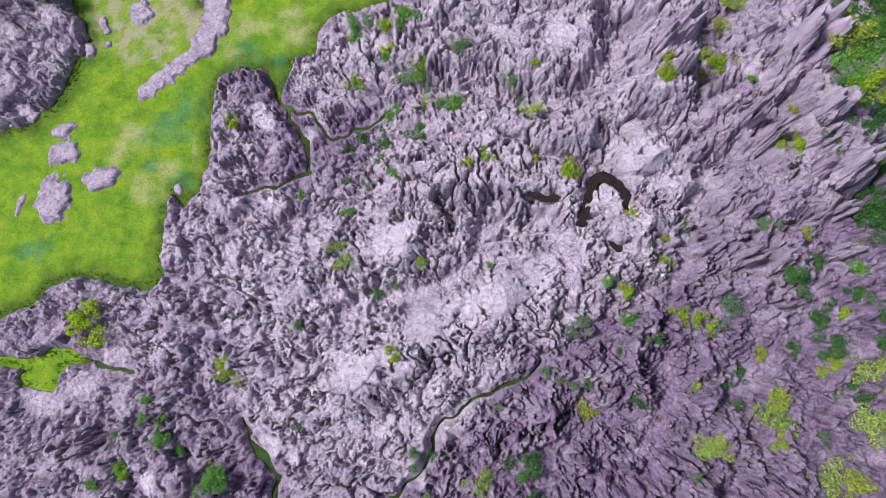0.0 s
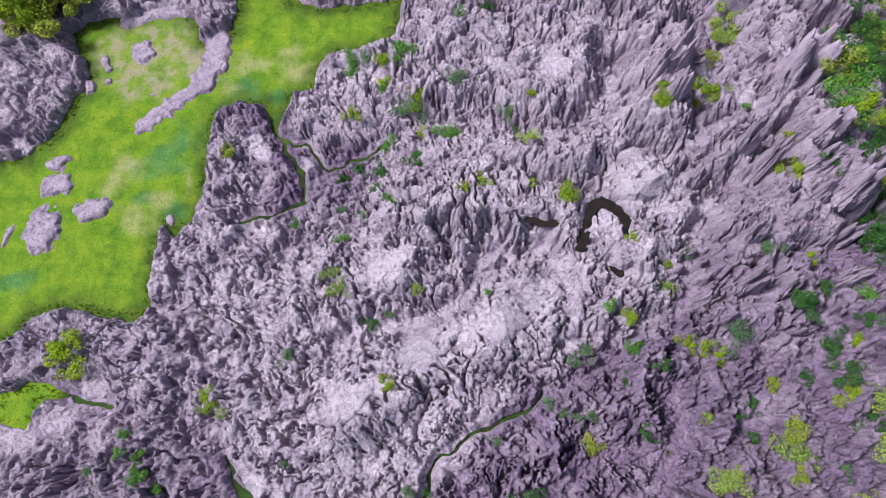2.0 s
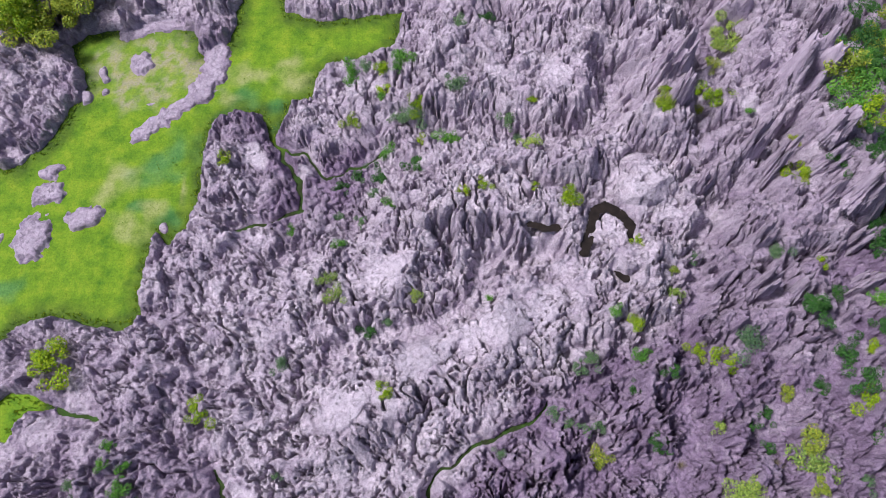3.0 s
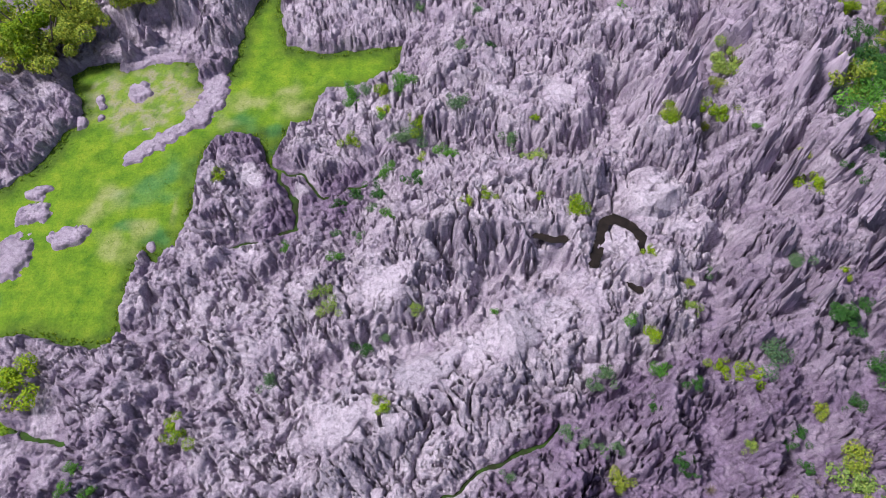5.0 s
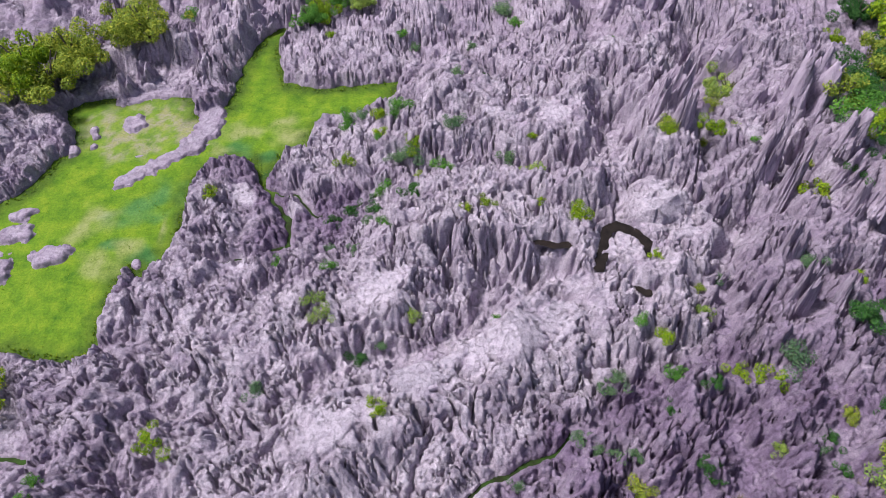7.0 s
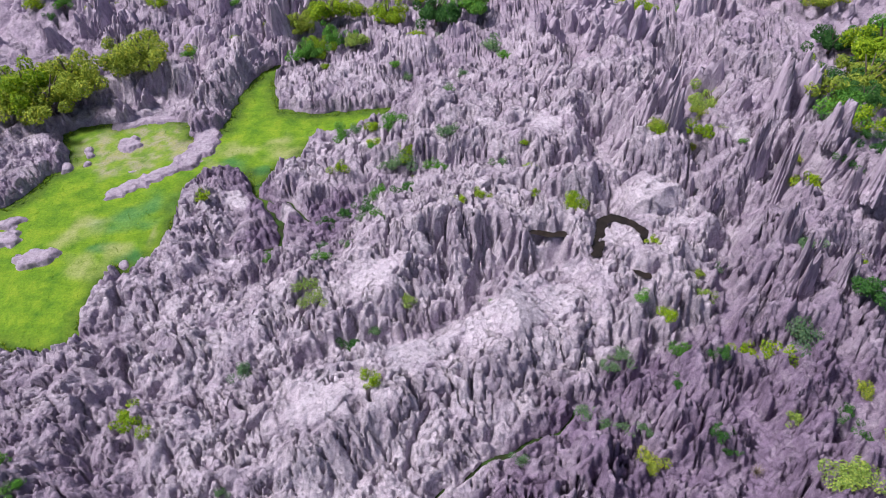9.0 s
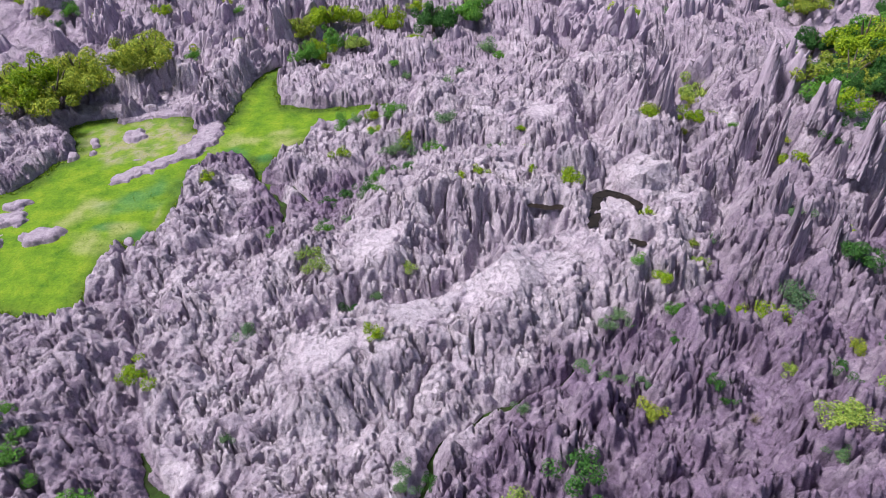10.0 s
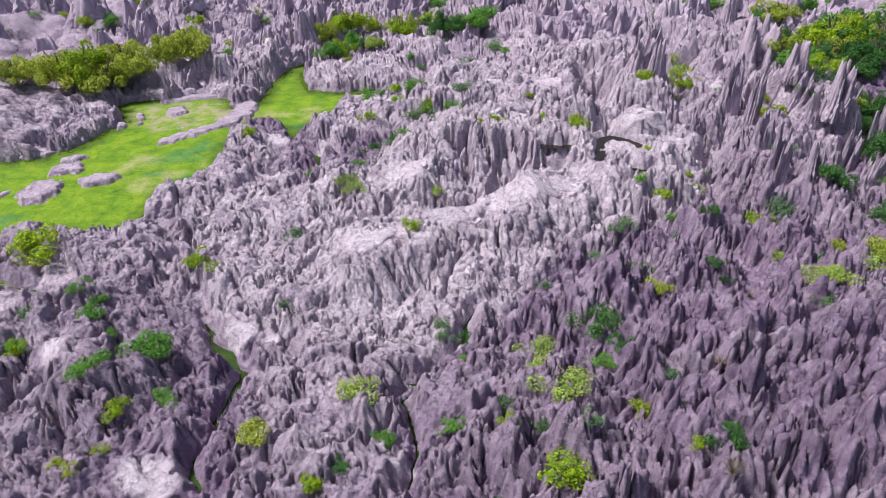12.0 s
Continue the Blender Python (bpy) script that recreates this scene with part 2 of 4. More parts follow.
ridge(4.5, (-10.5, -13.5, 2.1), (-13, -11, 1.5), (-12, -18, 2.0))
ridge(5, (-26, -12.5, 3.1), (-30, -6.3, 3.0), (-25, -8, 1.4))
ridge(5.5, (-37, -8.5, 3.4), (-34, -12, 3.2), (-42, -10, 3.2))
ridge(3.5, (-24, 22.5, 2.4), (-22.5, 20, 2.0), (-23, 16, 1.9), (-26.5, 11, 2.0))
ridge(3.5, (-14, 26.5, 1.6), (-11, 27.5, 1.0), (-14.5, 28, 1.5))
ridge(3.5, (-19, 12, 1.0), (-14, 14, 1.0), (-12, 11.5, 3.3))
ridge(4.5, (-36, 6, 0.3), (-29, 3, 1.9), (-21, 4, 1.5))
ridge(4, (-31, -2, 1.8), (-27, 0, 2.2), (-21, -1.5, 2.8))
ridge(5, (-50, 30, 2.4), (-45, 31, 1.0), (-47, 34, 2.2))
ridge(3, (-39, 45, 2.6), (-35, 45.8, 2.4), (-31, 45.5, 3.5))
ridge(3.5, (-26.8, 43, 2.6), (-26, 47.5, 3.0), (-25.5, 54, 3.4))
ridge(5, (-16, 45, 1.9), (-8, 45.5, 2.0), (-5, 51, 3.4))
ridge(5, (-1, 38.5, 3.5), (2, 43, 2.5), (10, 40, 4.1), (10, 51, 3.6))
ridge(6, (20, 43, 4.8), (20, 49, 5.2), (28, 48, 6.0), (34, 40, 5.5))
ridge(3, (27.5, 24, 4.5), (30, 26.5, 6.6), (33, 28.5, 7.8))
ridge(3.5, (32, 23.5, 7.0), (34.3, 20, 6.5), (34.3, 17.5, 6.0))
ridge(4, (12, -14, 3.5), (19, -12.5, 3.2), (20, -17, 3.0))
ridge(4, (-6, 34, 3.0), (-2, 34.5, 5.0), (6, 34.3, 4.0), (11, 38, 5.4), (18.6, 37.2, 6.0))
ridge(3.5, (27, 4.8, 2.7), (29, 9, 3.5))
ridge(3.5, (26, 39.5, 4.5), (28, 39, 6.8), (36.5, 36.5, 5.7))


# ---- the plan: outlines, gullies, smooth pads, plants and pinnacles ----
MEADOW = [(-47.3, 22.7), (-43.9, 23.6), (-41.3, 26.2), (-40.2, 29.8), (-38.7, 32.2), (-41.7, 37.5), (-39.8, 38.9), (-36, 39.5), (-31, 40.4), (-28.5, 39), (-27.2, 36), (-24.5, 37.5), (-23.9, 44.5), (-22, 50.8), (-19.5, 52.1), (-20.2, 47), (-18.8, 41.2), (-14.8, 39.9), (-6.4, 40.9), (-7.4, 35.6), (-13.7, 34.3), (-15.1, 32.5), (-15.5, 30.1), (-17.5, 29.6), (-18.4, 27.1), (-18.5, 25.1), (-19.3, 25.5), (-20.4, 28.5), (-22.7, 29), (-25.3, 27.5), (-25.6, 24), (-25.6, 20.2), (-26.3, 16.5), (-28.1, 14.4), (-29, 15.9), (-29.7, 14.4), (-29.8, 10.6), (-29.6, 7.7), (-30.8, 6.4), (-33.8, 7), (-37.5, 7.9), (-40.7, 7.1), (-42.3, 5.1), (-45.5, 3.9), (-62, 4), (-62, 22)]
GLADE = [(-45.2, 0.1), (-42.4, -0), (-39.7, 1), (-37.5, 0.8), (-35.8, -0.3), (-36.8, -0.7), (-38.7, -0.8), (-39.1, -2.4), (-39.9, -3.1), (-42.7, -2.7), (-43.3, -1.9), (-42.5, -1.1), (-45.1, -0.7), (-46, -1), (-46, 0.5)]
stone_at(-40.7, 22.7, 1.17, 0.80, 10, 0.7)
stone_at(-40.4, 20.3, 1.60, 1.28, 20, 0.8)
stone_at(-41.2, 15.6, 1.81, 2.55, 0, 0.9)
stone_at(-36.5, 17.7, 1.91, 1.17, 25, 0.9)
stone_at(-44.4, 15.2, 0.48, 1.17, -15, 0.5)
stone_at(-38.2, 19.1, 0.32, 0.21, 0, 0.3)
stone_at(-28.6, 16.4, 0.32, 0.59, 10, 0.5)
stone_at(-38.7, 31.1, 0.69, 0.80, 0, 0.8)
stone_at(-36.8, 31.6, 0.48, 0.43, 0, 0.6)
stone_at(-37.2, 33.7, 0.48, 1.06, 25, 0.7)
stone_at(-33.6, 35.1, 1.33, 1.38, 0, 0.7)
stone_at(-31.9, 30.3, 0.48, 0.27, 20, 0.3)
stone_at(-21.4, 27.4, 1.60, 1.17, 20, 1.3)
slab_at(0.55, 0.95, (-32.6, 26.6), (-31, 27.9), (-29.2, 29.4), (-27.3, 31.1))
slab_at(0.75, 1.45, (-26.8, 31.6), (-25.9, 33.4), (-25.8, 35.9), (-26.5, 38.1))
slab_at(0.5, 1.1, (-35.7, 39), (-33.3, 40), (-29.7, 40.4))
gully(-0.12, 0.2, 2.2, (-18.7, 25.3), (-17.4, 23.2), (-16.2, 20.9), (-15.6, 18.3))
gully(0.2, 0.16, 2.4, (-15.5, 18.2), (-16.7, 16), (-16.4, 14.3), (-17.3, 12.6))
gully(-0.15, 0.2, 2.4, (-15.5, 18.2), (-18.8, 16.8), (-21.5, 16))
gully(-0.12, 0.15, 1.9, (-18.3, 24.7), (-15.7, 23.8), (-13.4, 21.4), (-10.6, 22.3), (-7.8, 24.3))
gully(-0.12, 0.14, 2.2, (-21.3, -5.4), (-20.4, -7.6), (-18.3, -9.6), (-17.9, -11.1), (-18.4, -12.7), (-18.8, -15.1))
gully(0.73, 0.3, 1.1, (-21.2, -5.4), (-23.4, -3.4), (-25.6, -2.4), (-24.5, -0.3), (-25.4, 1.8), (-23.7, 2.6), (-22.4, 1.5))
gully(0.1, 0.3, 1.8, (-17.3, -12.7), (-16.8, -11.1), (-18.4, -9.8))
gully(0.48, 0.25, 1.6, (-35.7, -0.8), (-34.7, -2.9), (-34.5, -5), (-33.6, -6.8))
gully(-0.094, 0.2, 1.3, (-35.6, -0.4), (-33.8, -1.1), (-32.1, -1.1))
gully(-0.12, 0.12, 2.4, (-7.4, -12.7), (-4.9, -10.6), (-3.6, -8.5), (-3.1, -6.1), (0.3, -3.7), (2.4, -2.9), (5.1, -1.6), (6.7, -0.3))
gully(0, 0.35, 4.2, (6.7, -0.3), (9.8, 1), (13, 2.8), (14.4, 4.7))
gully(0.4, 0.5, 1.7, (-12.3, 3.6), (-9.1, 5.7), (-3.8, 6.2), (-0.6, 8.4), (1, 10.2), (1.9, 12.4))
gully(1.0, 0.4, 2, (1.9, 11.2), (4.1, 11.5), (7.1, 12.9))
gully(1.6, 0.25, 3.1, (-1.7, 11.2), (-1.9, 13.9))
gully(1.0, 0.6, 1.6, (-7.8, 24), (-5, 25.2), (-1.7, 25.4), (2.2, 25.6), (7.1, 24.4), (11.2, 25.2), (14.1, 28.1), (14.2, 31))
gully(0.8, 0.6, 1, (-12.1, 18), (-10.5, 20.3), (-7.7, 22.2))
gully(0.29, 0.4, 2.7, (22.3, 17.3), (20.5, 12.4), (19.8, 8.6), (18.5, 4.9))
gully(1.4, 0.3, 1.6, (18.5, 4.9), (19.6, 2.3), (20.6, 0.7))
gully(0.05, 0.5, 1.3, (17.8, -0.3), (18.3, -2.3), (16.8, -6.8))
gully(1.6, 0.4, 2.2, (27.9, -4.8), (29.1, -2.3), (31.2, -1.1), (34.2, 1.8))
gully(0, 0.6, 1.5, (24.1, -2.8), (25.5, -0.6), (28.7, 1.3), (31.2, 3.8), (32.9, 5.4))
gully(0.36, 0.5, 1.6, (18.7, 3.8), (23.9, 4.1), (25.9, 3.8), (26.3, 2.3))
gully(0.51, 0.5, 1.5, (-0.7, -8.5), (1.8, -10.9), (6.4, -10.9), (7.2, -8.4))
gully(0.5, 0.4, 1.4, (8.4, -7.8), (11.5, -5.6), (14.6, -5.3))
gully(3.8, 0.5, 1.7, (13.7, 28.5), (14.9, 31.4), (14.3, 36.1))
gully(0.32, 0.9, 0.61, (-40.8, -3.4), (-36.6, -2.9))
gully(-0.12, 0.14, 2.4, (-18.6, -20.2), (-19.3, -17.6), (-18.2, -14.2), (-17.7, -10.8), (-19.7, -8.8), (-21.1, -6.4))
gully(-0.1, 0.1, 2.4, (-7.8, -21.1), (-6.9, -17.6), (-7.7, -14.2), (-7.1, -13.1))
gully(0.88, 0.35, 1.6, (-23.8, -0.6), (-21.2, -4.9), (-21.6, -6.8))
pad(-20.5, 23.4, 1.4)
pad(-14.9, 22.3, 1.3)
pad(-19.9, 15.7, 1.3)
pad(-24.2, 8.8, 1.1)
pad(-9.9, -0.8, 2.4)
pad(-6.8, -0.3, 1.4)
pad(-7.2, 10.3, 2.1)
pad(-3.7, 3.7, 2.7)
pad(2.9, 6.3, 2.9)
pad(-0.1, 4.8, 1.9)
pad(6.5, 7.8, 1.9)
pad(2.7, 30.4, 1.6)
pad(1.6, 28.4, 1.1)
pad(15.4, 17.8, 2.4)
pad(12.3, 14.6, 2.3, 3.35)
pad(18, 16, 1.3)
pad(6.6, 13.4, 1.3)
pad(26.3, 26.3, 1.2)
pad(9, 29.9, 1.3)
pad(-40.3, -3.9, 2.4, 0.5)
pad(-36.8, -2.4, 1.9, 0.5)
pad(-33.8, 0.2, 1.9, 0.5)
pad(-34.5, 1.8, 1.3, 0.5)
pad(-28.9, -11, 1.3)
pad(-27.8, 29.7, 0.6)
pad(-4.7, -10.7, 1.1)
pad(-42.5, 21.5, 0.5, 0.5)
pad(-40.6, 27, 0.7, 0.5)
pad(-43.5, 24, 1.1, 0.5)
pad(-45.3, 24.7, 1.1, 0.5)
pad(-36.4, 38.5, 2.0, 0.5)
pad(-33.8, 39.4, 2.0, 0.5)
pad(-31.3, 40.8, 1.6, 0.5)
pad(-38.4, 37.6, 1.8, 0.5)
pad(-33, 42.2, 2.4, 0.6)
pad(-36.6, 41.4, 2.4, 0.6)
pad(-29.8, 42.4, 1.8, 0.6)
pad(-40.2, 40.2, 2.0, 0.6)
pad(-18.7, -7.8, 1.2)
pad(-20.6, -19.8, 2.1)
pad(-16.2, -9.3, 0.8)
pad(-5.3, -10.6, 1.0)
pad(-8.2, -18.9, 1.0)
shrub("y", -22.8, 22.5, 0.69)
shrub("y", -11, 26.4, 0.74)
shrub("g", -11.3, 32.5, 0.77)
shrub("g", -11, 31, 0.83)
shrub("t", -9.9, 32.4, 0.64)
shrub("y", -7.8, 31.5, 0.89)
shrub("y", -7.9, 29.4, 0.63)
shrub("g", -7.9, 28.4, 0.44)
shrub("g", -5.8, 32.8, 0.89)
shrub("g", -6.6, 31.7, 0.63)
shrub("y", -4.6, 27.8, 0.92)
shrub("t", -4.8, 26.7, 0.97)
shrub("t", -6.2, 26.9, 0.86)
shrub("y", -4.4, 24.2, 0.59)
shrub("g", -7.4, 23.6, 0.72)
shrub("d", -4.6, 21.2, 0.81)
shrub("d", -10.2, 21.1, 0.72)
shrub("d", -11.8, 20.1, 0.61)
shrub("d", -7.9, 20.4, 0.82)
shrub("t", -8.5, 18.5, 0.52)
shrub("g", -7, 16.8, 0.51)
shrub("t", -9.7, 16.2, 0.52)
shrub("g", -16.4, 15.7, 0.49)
shrub("g", -11.5, 13.5, 0.53)
shrub("l", -12.2, 10.3, 0.82)
shrub("t", -11.9, 16.9, 0.48)
shrub("g", -2.1, 23.3, 0.82)
shrub("g", -1.1, 24.5, 0.83)
shrub("t", -0.8, 29.3, 0.92)
shrub("y", 6.3, 27.5, 0.55)
shrub("t", 4, 26.4, 0.84)
shrub("l", 6, 22.6, 0.88)
shrub("t", 5, 25, 0.48)
shrub("y", -0.3, 17.6, 0.56)
shrub("y", 1.5, 18.1, 0.50)
shrub("y", 8.7, 17.1, 1.10)
shrub("y", 5.9, 17.8, 0.40)
shrub("y", 14.7, 13.2, 0.46)
shrub("y", 17.6, 24.9, 0.84)
shrub("y", 18.3, 27, 0.49)
shrub("y", 22.9, 26.8, 1.07)
shrub("y", 21.6, 27.6, 0.50)
shrub("o", 21.7, 26.3, 0.50)
shrub("g", 26, 25.5, 0.38)
shrub("o", 29.4, 22.3, 0.57)
shrub("y", 29.1, 19.1, 1.07)
shrub("d", 32, 19.3, 0.88)
shrub("o", 32.5, 28.3, 1.68)
shrub("d", 32.4, 30.2, 1.18)
shrub("g", 35.7, 28.5, 1.20)
shrub("g", 33.5, 24.7, 1.64)
shrub("y", 35.3, 23.3, 1.28)
shrub("y", 33.5, 23.1, 0.88)
shrub("y", 31.3, 22.6, 0.50)
shrub("d", 34.6, 21.8, 0.64)
shrub("o", 23.4, 30.6, 0.77)
shrub("t", 26.5, 12, 0.80)
shrub("y", 30.6, 11.3, 0.56)
shrub("d", 37, 12.1, 1.88)
shrub("y", 35.1, 10.1, 0.78)
shrub("o", 36, 17.5, 0.79)
shrub("t", 20, 12.4, 0.72)
shrub("o", 18.1, 11.1, 0.53)
shrub("y", -36.1, 2.9, 1.59)
shrub("y", -22.3, -1.3, 0.91)
shrub("y", -22.9, -0.6, 0.61)
shrub("g", -29.3, -3.8, 0.56)
shrub("g", -29.3, -5.4, 0.56)
shrub("g", -28.1, -5.4, 0.50)
shrub("g", -28, -7, 0.81)
shrub("g", -26.8, -8.2, 0.50)
shrub("t", -32, -6.9, 0.63)
shrub("y", -31.4, -10.2, 0.70)
shrub("g", -23.1, -11.4, 1.23)
shrub("t", -16, 2.9, 0.66)
shrub("y", -6.9, 0.3, 0.62)
shrub("t", -5.1, -8.5, 0.58)
shrub("d", -3.5, -8.8, 0.47)
shrub("l", -11.6, 8.7, 0.70)
shrub("l", -4.7, 9.1, 0.57)
shrub("t", -7.1, 6.8, 0.51)
shrub("d", -8.6, 6.1, 0.69)
shrub("g", -33.5, -11, 0.51)
shrub("t", -15.7, -6.1, 0.36)
shrub("g", 1.7, 8.5, 0.34)
shrub("g", 12.2, 7, 0.52)
shrub("y", 14.3, 5.8, 0.77)
shrub("g", 14.6, 3.5, 0.71)
shrub("t", 9.3, 2.4, 0.64)
shrub("t", 10.3, 3.2, 0.70)
shrub("d", 16.5, 2, 0.64)
shrub("d", 13.6, 0.6, 0.47)
shrub("l", 17.9, 9, 0.59)
shrub("y", 21.4, 2.9, 1.19)
shrub("y", 19.5, 4.1, 0.71)
shrub("t", 23.7, 4.8, 1.33)
shrub("d", 28.5, 7.2, 1.24)
shrub("d", 29.8, 7.2, 0.75)
shrub("d", 31.4, 8.5, 0.88)
shrub("d", 35, 6, 0.78)
shrub("d", 36.5, 4.5, 1.18)
shrub("y", 33.6, 4.1, 0.78)
shrub("d", 32, 3.3, 1.16)
shrub("y", 32.3, -0.5, 1.08)
shrub("d", 32, 0.7, 1.14)
shrub("l", 35.7, -1, 1.56)
shrub("l", 26.7, -5.7, 1.54)
shrub("o", 26.8, -7.2, 0.74)
shrub("l", 20.9, -7.5, 1.01)
shrub("l", 34.8, -5.2, 1.68)
shrub("d", 34.8, -3.2, 1.29)
shrub("l", 31.8, -10.4, 1.65)
shrub("o", 33.7, -10.8, 1.16)
shrub("d", 14.7, -3.5, 0.59)
shrub("d", 15.4, -4.3, 0.47)
shrub("o", 10.4, -4.7, 0.87)
shrub("l", 20.2, -2.3, 0.59)
shrub("d", 22.8, -2.5, 0.54)
shrub("d", 23.7, -4.2, 0.61)
shrub("d", 5.2, -9.8, 1.14)
shrub("l", 0.8, -11.1, 0.93)
shrub("t", 6.9, -1.3, 0.59)
shrub("t", 8.1, -2.1, 0.53)
shrub("t", 9.6, -2.6, 0.58)
shrub("t", 10.8, -2.3, 0.52)
shrub("t", 2.4, -4.4, 0.47)
shrub("o", 26.5, 0.5, 0.74)
shrub("d", 24.4, -1.3, 0.61)
shrub("t", 30.8, -6.8, 0.57)
shrub("t", 19.3, -9.9, 0.59)
shrub("d", 33.7, 29.6, 1.45)
shrub("d", 36.6, 30.8, 1.63)
shrub("g", 35.5, 26.5, 1.57)
shrub("d", 32.5, 23.3, 1.00)
shrub("d", 36.4, 21.4, 1.30)
shrub("o", 33.8, 26.8, 1.17)
shrub("d", 34.8, 20, 1.02)
shrub("d", 37.3, 15, 1.20)
shrub("g", 35.1, 8.3, 0.78)
shrub("d", 36.6, 1.7, 1.05)
shrub("d", 29.6, 0.7, 0.75)
shrub("y", -36.2, 4, 1.33)
shrub("g", -31.3, -9.8, 0.73)
shrub("g", -25.4, -13.5, 0.91)
shrub("g", -23.3, -10.1, 0.77)
shrub("y", -23.9, -15.1, 0.71)
shrub("g", -21.3, -14.5, 0.71)
shrub("o", -15.8, -17.8, 0.88)
shrub("l", -10.4, -14.9, 1.00)
shrub("y", -12.3, -21.1, 0.75)
shrub("g", -5.1, -17.7, 0.64)
shrub("y", -2.2, -19, 0.43)
shrub("l", 0.5, -12.9, 0.76)
shrub("l", 1.3, -16.5, 1.18)
shrub("g", 4.4, -13.3, 0.77)
shrub("d", 5.2, -12.2, 0.71)
shrub("d", 8.7, -20.6, 0.88)
shrub("y", 7.1, -21, 0.46)
shrub("y", -0.1, -23.3, 1.39)
shrub("d", -2.7, -22.6, 0.73)
shrub("t", 1.8, -20, 0.56)
shrub("o", 5.7, -17.3, 0.72)
shrub("l", 20.9, -7.6, 1.03)
shrub("t", 7.7, -15.3, 0.48)
shrub("t", 13.9, -16.4, 0.39)
shrub("d", -10.8, -20.2, 0.46)
shrub("g", -9, -17.8, 0.57)
shrub("d", -2, -16.2, 0.65)
shrub("o", 27, -3.5, 1.06)
shrub("d", 1.7, -14.3, 0.54)
shrub("t", -0.3, -18.1, 0.57)
shrub("t", -5.1, -9.7, 0.51)
shrub("g", -3.9, -12, 0.28)
shrub("o", -26.3, -18.2, 0.42)
shrub("o", -24, -17.7, 0.45)
shrub("o", -24.8, -19.4, 0.44)
shrub("y", -3.7, 54.4, 1.29)
shrub("g", -6.2, 46.4, 0.63)
shrub("t", -4.8, 45.4, 0.55)
shrub("g", 16, 41.3, 1.49)
shrub("g", 6.6, 48.3, 0.86)
shrub("t", -0.6, 35.7, 0.75)
shrub("y", -14, 47.1, 0.64)
shrub("g", -31.1, 52.7, 0.93)
shrub("y", -21.4, 57.2, 1.11)
shrub("o", 29.6, 53.8, 1.11)
shrub("y", -37.7, 64.7, 1.23)
shrub("y", -45.4, 64.8, 1.62)
shrub("y", -53.7, 64.6, 1.48)
shrub("g", -50.4, 65.7, 1.29)
shrub("g", -27.5, 64.4, 0.77)
shrub("d", 2, 38.3, 0.77)
shrub("t", 1.4, 43.4, 0.54)
shrub("o", 17.8, 25.7, 0.80)
shrub("d", 37.8, 36.4, 1.40)
tree("o", -47.4, 39.3, 3.1)
tree("y", -45, 40.4, 3.3)
tree("o", -42.3, 39.3, 3.1)
tree("o", -41.2, 43.4, 2.8)
tree("o", -36.8, 47.4, 2.7)
tree("o", -33.9, 46.2, 2.7)
tree("g", -17.1, 51, 1.6)
tree("y", -15.4, 52, 1.6)
tree("g", -13.3, 53.8, 1.7)
tree("l", -11, 52.6, 1.2)
tree("l", 26, 34.2, 1.7)
tree("d", -1, 58.7, 2.4)
tree("y", -7, 60.1, 1.9)
tree("o", 39, 32.5, 2.2)
tree("o", 44, 37.9, 2.8)
tree("d", 47.7, 39.8, 3.1)
tree("d", 37.2, 27.7, 1.5)
tree("g", 50, 43.1, 3.2)
tree("d", 48.1, 45.3, 2.4)
tree("y", 39.2, 42.1, 1.3)
tree("d", 44.2, 47.3, 2.0)
tree("d", 45.8, 34, 2.2)
tree("y", -14.5, 58.9, 2.4)
tree("o", -18, 56.7, 1.7)
tree("d", 41.7, 24.2, 2.2)
tree("d", 49.1, 35.2, 2.7)
tree("d", 38.7, 17.2, 1.7)
tree("o", 50.8, 43.2, 3.0)
tree("y", 47.6, 42.8, 3.4)
tree("d", 37.3, 13.1, 1.6)
tree("g", 3.6, 61.6, 2.5)
tree("o", -53.4, 40.6, 2.4)
pinnacle(18.9, 29.4, 5.7, 1.3)
pinnacle(19.1, 26, 4.9, 0.8)
pinnacle(27.8, 36.7, 6.2, 2.4)
pinnacle(30.7, 28.1, 7.2, 2.2)
pinnacle(30.5, 31.6, 2.1, 0.8)
pinnacle(25.3, 21.6, 5.4, 0.7)
pinnacle(27.3, 20, 6.2, 0.7)
pinnacle(31.8, 22, 3.5, 1.1)
pinnacle(31.4, 19.5, 3.3, 0.8)
pinnacle(36.7, 20.1, 5.3, 1.0)
pinnacle(43, 33.8, 2.5, 1.1)
pinnacle(31.9, 16.7, 4.1, 0.7)
pinnacle(33.5, 16.6, 4.7, 1.1)
pinnacle(25, 9.1, 5.7, 0.8)
pinnacle(21.3, 18.9, 2.4, 0.6)
pinnacle(34.1, 9.6, 4.5, 0.8)
pinnacle(38.2, 16.1, 5.7, 0.8)
pinnacle(21.3, 46.5, 5.1, 1.9)
pinnacle(18.8, 48, 4.5, 1.9)
pinnacle(28.6, 50.8, 3.4, 1.7)
pinnacle(27.7, 29.9, 3.0, 0.9)
pinnacle(34, 13.4, 4.8, 0.8)
pinnacle(28.2, 8.9, 3.5, 0.8)
pinnacle(25.2, 13, 3.9, 0.7)
pinnacle(20, 12.3, 2.6, 0.6)
pinnacle(19.8, 20.6, 2.7, 0.7)
pinnacle(-30, 47.2, 2.6, 1.0)
pinnacle(-27, 50.8, 2.9, 1.2)
pinnacle(-25.5, 53.7, 2.7, 1.1)
pinnacle(-22.5, 51.3, 2.5, 1.2)
